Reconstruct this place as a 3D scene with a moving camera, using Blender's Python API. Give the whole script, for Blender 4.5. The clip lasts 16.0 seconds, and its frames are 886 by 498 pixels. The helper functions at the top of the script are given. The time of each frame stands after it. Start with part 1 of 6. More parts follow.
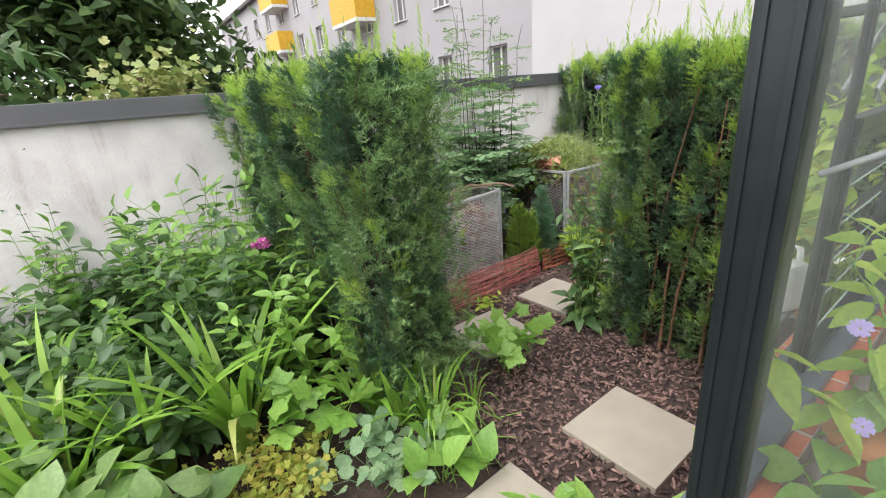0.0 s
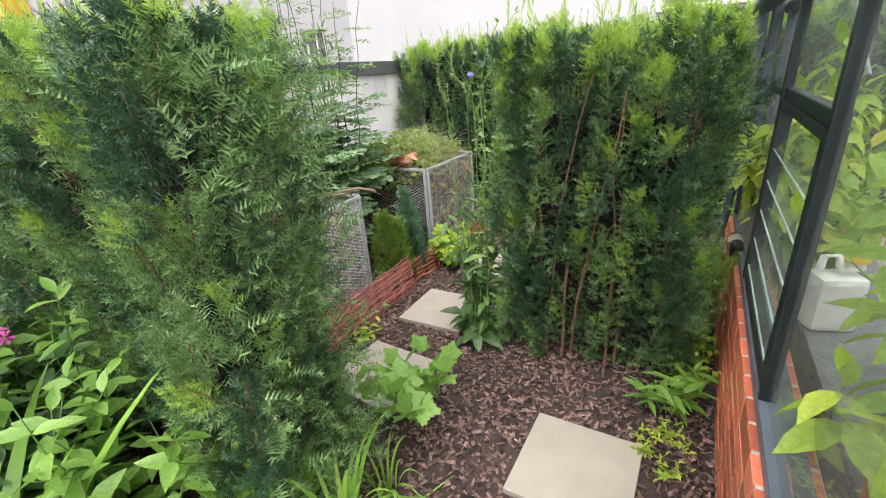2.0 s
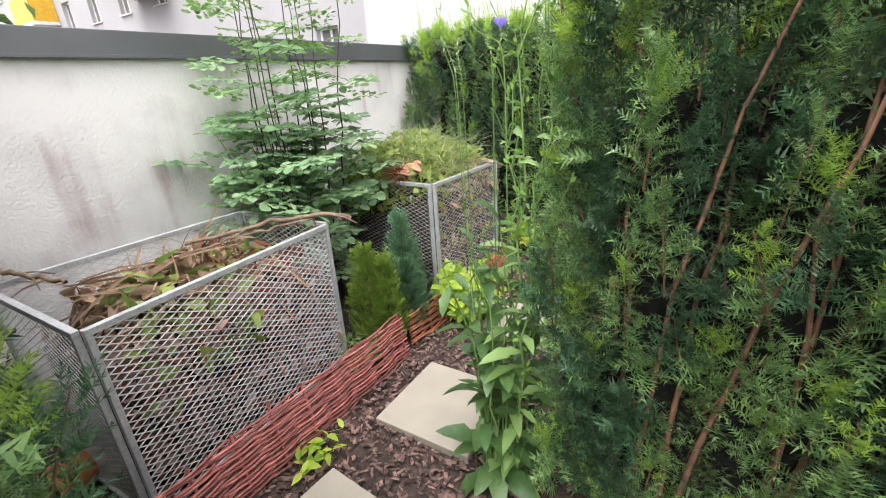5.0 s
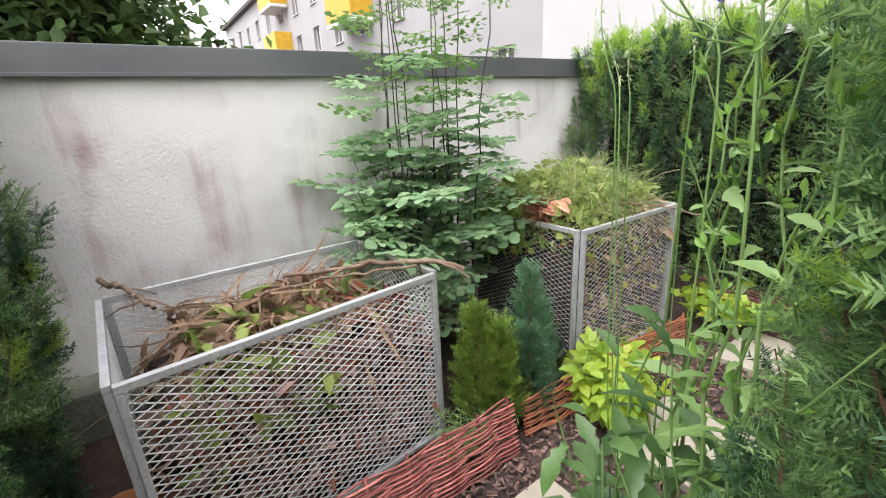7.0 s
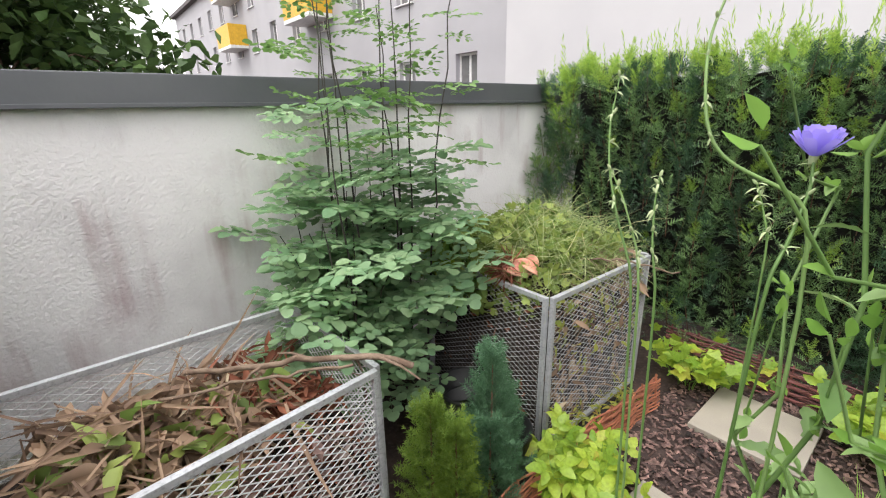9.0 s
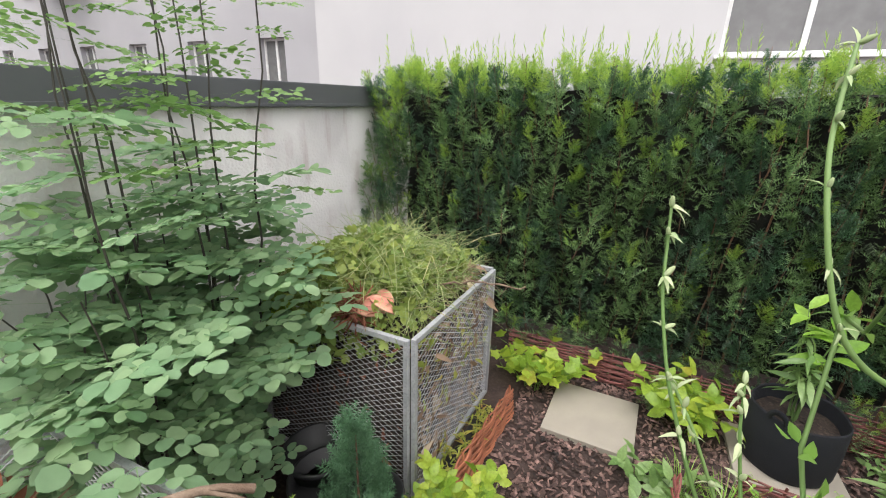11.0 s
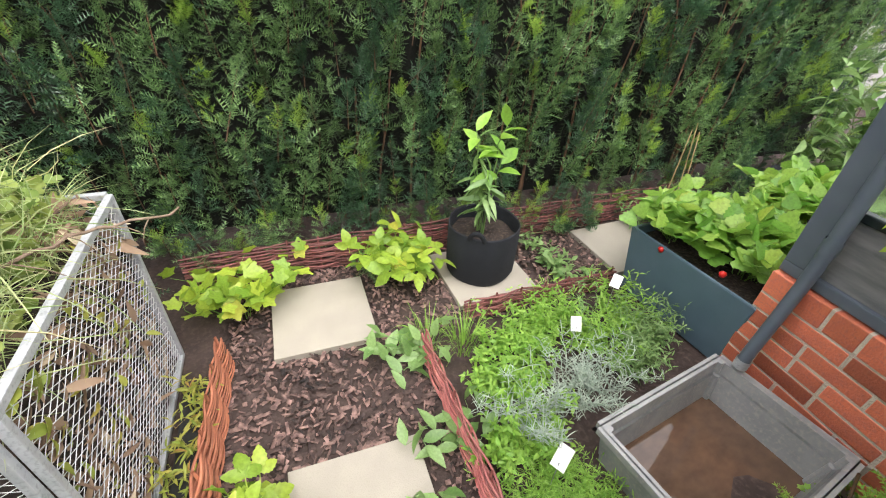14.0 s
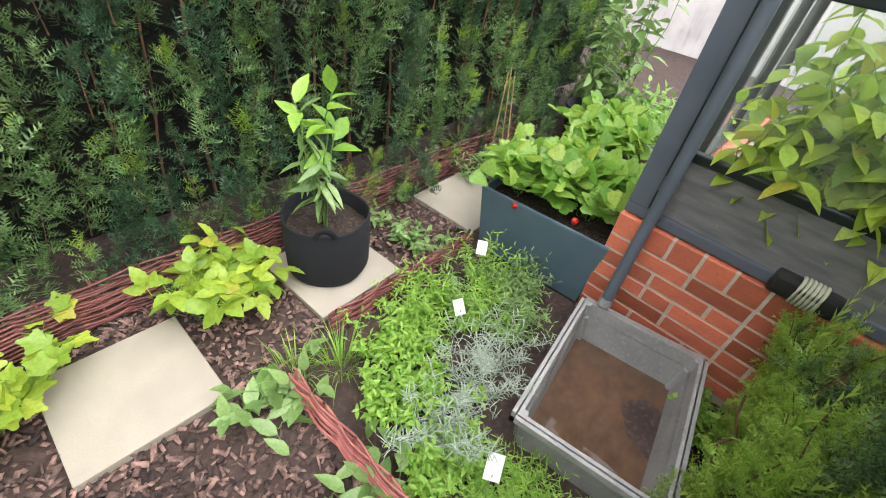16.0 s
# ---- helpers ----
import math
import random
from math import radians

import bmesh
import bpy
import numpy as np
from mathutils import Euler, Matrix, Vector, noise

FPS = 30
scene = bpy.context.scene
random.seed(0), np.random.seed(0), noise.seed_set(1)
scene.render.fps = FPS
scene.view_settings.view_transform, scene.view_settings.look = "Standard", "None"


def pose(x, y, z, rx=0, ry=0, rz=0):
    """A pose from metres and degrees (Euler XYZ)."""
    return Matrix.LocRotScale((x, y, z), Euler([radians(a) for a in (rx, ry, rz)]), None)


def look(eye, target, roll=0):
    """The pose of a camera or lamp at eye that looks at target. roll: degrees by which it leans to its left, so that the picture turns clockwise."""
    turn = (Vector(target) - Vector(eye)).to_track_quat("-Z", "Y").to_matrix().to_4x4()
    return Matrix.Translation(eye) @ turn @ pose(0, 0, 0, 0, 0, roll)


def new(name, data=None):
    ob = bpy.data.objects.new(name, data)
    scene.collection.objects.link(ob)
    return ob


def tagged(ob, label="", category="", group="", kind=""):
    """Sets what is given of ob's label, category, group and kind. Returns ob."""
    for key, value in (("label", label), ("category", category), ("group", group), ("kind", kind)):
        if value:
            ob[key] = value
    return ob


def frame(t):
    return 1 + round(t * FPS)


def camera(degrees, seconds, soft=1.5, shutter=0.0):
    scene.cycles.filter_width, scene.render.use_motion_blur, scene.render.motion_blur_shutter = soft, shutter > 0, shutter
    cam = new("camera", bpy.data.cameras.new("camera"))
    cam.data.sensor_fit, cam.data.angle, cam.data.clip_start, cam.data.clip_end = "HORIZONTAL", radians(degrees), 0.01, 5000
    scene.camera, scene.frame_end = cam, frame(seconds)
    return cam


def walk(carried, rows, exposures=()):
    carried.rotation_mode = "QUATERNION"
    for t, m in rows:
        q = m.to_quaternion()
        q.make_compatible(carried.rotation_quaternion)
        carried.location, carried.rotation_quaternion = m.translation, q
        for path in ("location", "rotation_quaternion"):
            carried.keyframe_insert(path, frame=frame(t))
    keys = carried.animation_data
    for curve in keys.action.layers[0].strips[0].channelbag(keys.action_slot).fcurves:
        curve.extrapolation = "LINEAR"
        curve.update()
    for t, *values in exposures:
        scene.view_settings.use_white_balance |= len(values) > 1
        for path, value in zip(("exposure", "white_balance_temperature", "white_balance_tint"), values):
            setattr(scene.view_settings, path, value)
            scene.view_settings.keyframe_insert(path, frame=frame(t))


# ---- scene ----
cam = camera(91.6, 16.0, 1.1)
METRES, EYE, TILT, LEAN, TURN = 4.2, 1.5, -19.0, 0.0, 0.0
PATH = [
    (0, (2.787, 0.174, 1.699), (1.252, 1.271, 1.036), -5.0),
    (0.5, (2.556, 0.192, 1.694), (1.216, 1.503, 0.997), -4.5),
    (0.9, (2.423, 0.22, 1.716), (1.202, 1.625, 0.985), -4.9),
    (1, (2.399, 0.227, 1.718), (1.202, 1.646, 0.974), -4.7),
    (1.5, (2.315, 0.284, 1.715), (1.225, 1.776, 0.948), -4.1),
    (2, (2.174, 0.433, 1.695), (1.207, 2.013, 0.941), -4.2),
    (2.5, (2.016, 0.636, 1.687), (1.148, 2.267, 0.92), -4.5),
    (3, (1.947, 0.784, 1.644), (1.132, 2.436, 0.865), -4.2),
    (3.2, (1.912, 0.847, 1.639), (1.111, 2.503, 0.853), -4.1),
    (5.3, (1.596, 1.614, 1.489), (0.419, 3.079, 0.805), -3.4),
    (5.5, (1.578, 1.697, 1.484), (0.308, 3.096, 0.83), -3.2),
    (6, (1.514, 1.852, 1.494), (0.089, 3.109, 0.869), -1.9),
    (6.5, (1.462, 1.941, 1.489), (-0.067, 3.073, 0.873), -2.2),
    (7, (1.346, 2.012, 1.506), (-0.226, 3.088, 0.895), -3.0),
    (7.5, (1.238, 2.085, 1.537), (-0.331, 3.166, 0.928), -3.7),
    (8, (1.176, 2.191, 1.562), (-0.377, 3.308, 0.978), -3.9),
    (8.2, (1.145, 2.214, 1.602), (-0.393, 3.348, 1.011), -3.4),
    (10.3, (0.9, 2.462, 1.775), (-0.288, 3.937, 1.133), 1.3),
    (10.5, (0.863, 2.476, 1.788), (-0.238, 4.016, 1.144), 1.5),
    (11, (0.757, 2.514, 1.803), (-0.083, 4.207, 1.149), 1.6),
    (11.5, (0.632, 2.584, 1.816), (0.143, 4.394, 1.12), 2.5),
    (12, (0.596, 2.64, 1.806), (0.294, 4.471, 1.06), 1.9),
    (12.5, (0.57, 2.769, 1.792), (0.441, 4.583, 0.96), 0.8),
    (13, (0.572, 2.905, 1.747), (0.75, 4.638, 0.764), 1.1),
    (13.5, (0.582, 3.013, 1.701), (1.018, 4.631, 0.609), 2.5),
    (14, (0.606, 3.102, 1.665), (1.206, 4.61, 0.497), 3.5),
    (14.5, (0.62, 3.169, 1.637), (1.347, 4.576, 0.415), 4.5),
    (15, (0.634, 3.241, 1.621), (1.516, 4.524, 0.366), 5.8),
    (15.5, (0.64, 3.386, 1.603), (1.703, 4.513, 0.337), 7.8),
    (16, (0.661, 3.528, 1.61), (1.878, 4.463, 0.326), 9.8),
]
walk(cam, [(t, look(eye, target, roll)) for t, eye, target, roll in PATH], [(0, 1.5), (1.5, 1.6), (3.0, 1.95), (5.5, 1.9), (8.0, 1.65), (10.5, 1.38), (12.0, 1.66), (13.5, 1.97), (16.0, 2.06)])

# ---- world and light ----
world = bpy.data.worlds.new("overcast")
scene.world = world
world.use_nodes = True
wn, wl = world.node_tree.nodes, world.node_tree.links
sky = wn.new("ShaderNodeTexSky")
sky.sky_type, sky.sun_disc = "NISHITA", False
sky.sun_elevation, sky.sun_rotation = radians(62), radians(172)
sky.air_density, sky.dust_density, sky.ozone_density = 1.0, 6.0, 1.0
haze = wn.new("ShaderNodeHueSaturation")
haze.inputs["Saturation"].default_value = 0.25
wl.new(sky.outputs[0], haze.inputs["Color"])
veil = wn.new("ShaderNodeMix")
veil.data_type = "RGBA"
veil.inputs[0].default_value = 0.65
veil.inputs[7].default_value = (6.2, 5.97, 6.1, 1)
wl.new(haze.outputs[0], veil.inputs[6])
wl.new(veil.outputs[2], wn["Background"].inputs["Color"])
wn["Background"].inputs["Strength"].default_value = 0.15
sun = new("sun", bpy.data.lights.new("sun", "SUN"))
sun.data.energy, sun.data.angle, sun.data.color = 0.5, radians(70), (1.0, 0.97, 0.93)
SUN_AZ, SUN_EL = radians(172), radians(62)
sun.matrix_world = look((0, 0, 20), (-20 * math.sin(SUN_AZ) * math.cos(SUN_EL) / math.sin(SUN_EL), -20 * math.cos(SUN_AZ) * math.cos(SUN_EL) / math.sin(SUN_EL), 0))

# ---- materials ----
rng = np.random.default_rng(7)


def base_mat(name):
    m = bpy.data.materials.new(name)
    m.use_nodes = True
    return m, m.node_tree.nodes, m.node_tree.links, m.node_tree.nodes["Principled BSDF"]


def mixed(n, l, a, b, fac):
    mx = n.new("ShaderNodeMix")
    mx.data_type = "RGBA"
    mx.inputs[6].default_value, mx.inputs[7].default_value = (*a, 1), (*b, 1)
    l.new(fac, mx.inputs[0])
    return mx


def surface(name, c1, c2, scale=4.0, rough=0.7, metal=0.0, bump=0.3, fine=60.0, c3=None, per="none", spread=0.5, stretch=(1, 1, 1)):
    """Two colours in noise at two scales, with bump; per: an own shade for each 'object' or 'island'."""
    m, n, l, p = base_mat(name)
    tc = n.new("ShaderNodeTexCoord")
    mp = n.new("ShaderNodeMapping")
    mp.inputs["Scale"].default_value = stretch
    l.new(tc.outputs["Object"], mp.inputs["Vector"])
    big, small = n.new("ShaderNodeTexNoise"), n.new("ShaderNodeTexNoise")
    big.inputs["Scale"].default_value, big.inputs["Detail"].default_value = scale, 5
    small.inputs["Scale"].default_value, small.inputs["Detail"].default_value = fine, 4
    for t in (big, small):
        l.new(mp.outputs[0], t.inputs["Vector"])
    ramp = n.new("ShaderNodeMapRange")
    ramp.inputs["From Min"].default_value, ramp.inputs["From Max"].default_value = 0.35, 0.65
    l.new(big.outputs[0], ramp.inputs["Value"])
    col = mixed(n, l, c1, c2, ramp.outputs[0]).outputs[2]
    if c3:
        r2 = n.new("ShaderNodeMapRange")
        r2.inputs["From Min"].default_value, r2.inputs["From Max"].default_value = 0.5, 0.75
        l.new(small.outputs[0], r2.inputs["Value"])
        mx = mixed(n, l, c1, c3, r2.outputs[0])
        l.new(col, mx.inputs[6])
        col = mx.outputs[2]
    if per != "none":
        src = n.new("ShaderNodeObjectInfo" if per == "object" else "ShaderNodeNewGeometry")
        rnd = src.outputs["Random" if per == "object" else "Random Per Island"]
        mr = n.new("ShaderNodeMapRange")
        mr.inputs["To Min"].default_value, mr.inputs["To Max"].default_value = 1 - spread, 1 + spread
        l.new(rnd, mr.inputs["Value"])
        hs = n.new("ShaderNodeHueSaturation")
        l.new(mr.outputs[0], hs.inputs["Value"])
        l.new(col, hs.inputs["Color"])
        col = hs.outputs[0]
    l.new(col, p.inputs["Base Color"])
    bp = n.new("ShaderNodeBump")
    bp.inputs["Strength"].default_value, bp.inputs["Distance"].default_value = bump, 0.01
    l.new(small.outputs[0], bp.inputs["Height"])
    l.new(bp.outputs[0], p.inputs["Normal"])
    p.inputs["Roughness"].default_value, p.inputs["Metallic"].default_value = rough, metal
    return m


def leafy(name, c1, c2, rough=0.45, through_light=0.3, c3=None):
    """A leaf: colour by leaf, veins of noise, and light through the blade."""
    c1, c2 = (c1[0] * 1.15, c1[1], c1[2] * 0.98), (c2[0] * 1.15, c2[1], c2[2] * 0.98)
    m, n, l, p = base_mat(name)
    g = n.new("ShaderNodeNewGeometry")
    ramp = n.new("ShaderNodeValToRGB")
    e = ramp.color_ramp.elements
    e[0].color, e[1].color = (*c1, 1), (*c2, 1)
    if c3:
        x = e.new(0.93)
        x.color = (*c2, 1)
        e[-1].color = (*c3, 1)
    oi, sm, fr = n.new("ShaderNodeObjectInfo"), n.new("ShaderNodeMath"), n.new("ShaderNodeMath")
    sm.operation, fr.operation = "ADD", "FRACT"
    l.new(g.outputs["Random Per Island"], sm.inputs[0])
    l.new(oi.outputs["Random"], sm.inputs[1])
    l.new(sm.outputs[0], fr.inputs[0])
    l.new(fr.outputs[0], ramp.inputs[0])
    tc, nz = n.new("ShaderNodeTexCoord"), n.new("ShaderNodeTexNoise")
    nz.inputs["Scale"].default_value, nz.inputs["Detail"].default_value = 9.0, 4
    l.new(tc.outputs["Object"], nz.inputs["Vector"])
    mr = n.new("ShaderNodeMapRange")
    mr.inputs["To Min"].default_value, mr.inputs["To Max"].default_value = 0.6, 1.4
    l.new(nz.outputs[0], mr.inputs["Value"])
    hs = n.new("ShaderNodeHueSaturation")
    l.new(mr.outputs[0], hs.inputs["Value"])
    l.new(ramp.outputs[0], hs.inputs["Color"])
    l.new(hs.outputs[0], p.inputs["Base Color"])
    p.inputs["Roughness"].default_value = rough
    tl, mx = n.new("ShaderNodeBsdfTranslucent"), n.new("ShaderNodeMixShader")
    br = n.new("ShaderNodeHueSaturation")
    br.inputs["Value"].default_value = 1.5
    l.new(hs.outputs[0], br.inputs["Color"])
    l.new(br.outputs[0], tl.inputs["Color"])
    mx.inputs[0].default_value = through_light
    l.new(p.outputs[0], mx.inputs[1])
    l.new(tl.outputs[0], mx.inputs[2])
    l.new(mx.outputs[0], n["Material Output"].inputs[0])
    return m


def pane_mat(name, tint, rough=0.02, ior=1.5):
    m, n, l, p = base_mat(name)
    tr, gl, fr, mx = n.new("ShaderNodeBsdfTransparent"), n.new("ShaderNodeBsdfGlossy"), n.new("ShaderNodeFresnel"), n.new("ShaderNodeMixShader")
    tr.inputs[0].default_value = (*tint, 1)
    gl.inputs["Roughness"].default_value = rough
    fr.inputs[0].default_value = ior
    l.new(fr.outputs[0], mx.inputs[0])
    l.new(tr.outputs[0], mx.inputs[1])
    l.new(gl.outputs[0], mx.inputs[2])
    # a thin uneven pale film that paints the sky's milky reflection
    sky_sheen, film, nz, mr = n.new("ShaderNodeBsdfDiffuse"), n.new("ShaderNodeMixShader"), n.new("ShaderNodeTexNoise"), n.new("ShaderNodeMapRange")
    sky_sheen.inputs[0].default_value = (0.62, 0.66, 0.62, 1)
    tc = n.new("ShaderNodeTexCoord")
    l.new(tc.outputs["Object"], nz.inputs["Vector"])
    nz.inputs["Scale"].default_value, nz.inputs["Detail"].default_value = 5, 6
    mr.inputs["To Min"].default_value, mr.inputs["To Max"].default_value = 0.02, 0.15
    l.new(nz.outputs[0], mr.inputs["Value"])
    l.new(mr.outputs[0], film.inputs[0])
    l.new(mx.outputs[0], film.inputs[1])
    l.new(sky_sheen.outputs[0], film.inputs[2])
    l.new(film.outputs[0], n["Material Output"].inputs[0])
    return m


def wall_mat():
    """White render with a rough trowel texture and violet-grey streaks of algae."""
    m, n, l, p = base_mat("stained_render")
    tc, mp = n.new("ShaderNodeTexCoord"), n.new("ShaderNodeMapping")
    l.new(tc.outputs["Object"], mp.inputs["Vector"])
    mp.inputs["Scale"].default_value = (1, 5.0, 0.55)
    st, grain, cloud = n.new("ShaderNodeTexNoise"), n.new("ShaderNodeTexNoise"), n.new("ShaderNodeTexNoise")
    st.inputs["Scale"].default_value, st.inputs["Detail"].default_value = 1.6, 6
    l.new(mp.outputs[0], st.inputs["Vector"])
    grain.inputs["Scale"].default_value, grain.inputs["Detail"].default_value = 55, 6
    cloud.inputs["Scale"].default_value, cloud.inputs["Detail"].default_value = 2.2, 6
    for t in (grain, cloud):
        l.new(tc.outputs["Object"], t.inputs["Vector"])
    a, b = n.new("ShaderNodeMapRange"), n.new("ShaderNodeMapRange")
    a.inputs["From Min"].default_value, a.inputs["From Max"].default_value = 0.52, 0.72
    b.inputs["From Min"].default_value, b.inputs["From Max"].default_value = 0.42, 0.66
    l.new(st.outputs[0], a.inputs["Value"])
    l.new(cloud.outputs[0], b.inputs["Value"])
    both = n.new("ShaderNodeMath")
    both.operation = "MULTIPLY"
    l.new(a.outputs[0], both.inputs[0])
    l.new(b.outputs[0], both.inputs[1])
    one = mixed(n, l, (0.76, 0.74, 0.735), (0.60, 0.58, 0.58), b.outputs[0])
    two = mixed(n, l, (0, 0, 0), (0.36, 0.24, 0.25), both.outputs[0])
    l.new(one.outputs[2], two.inputs[6])
    l.new(two.outputs[2], p.inputs["Base Color"])
    p.inputs["Roughness"].default_value = 0.9
    bp = n.new("ShaderNodeBump")
    bp.inputs["Strength"].default_value, bp.inputs["Distance"].default_value = 0.6, 0.012
    l.new(grain.outputs[0], bp.inputs["Height"])
    l.new(bp.outputs[0], p.inputs["Normal"])
    return m


def plain(name, c, rough=0.5, metal=0.0):
    return surface(name, c, tuple(v * 0.82 for v in c), 6.0, rough, metal, 0.08, 90)


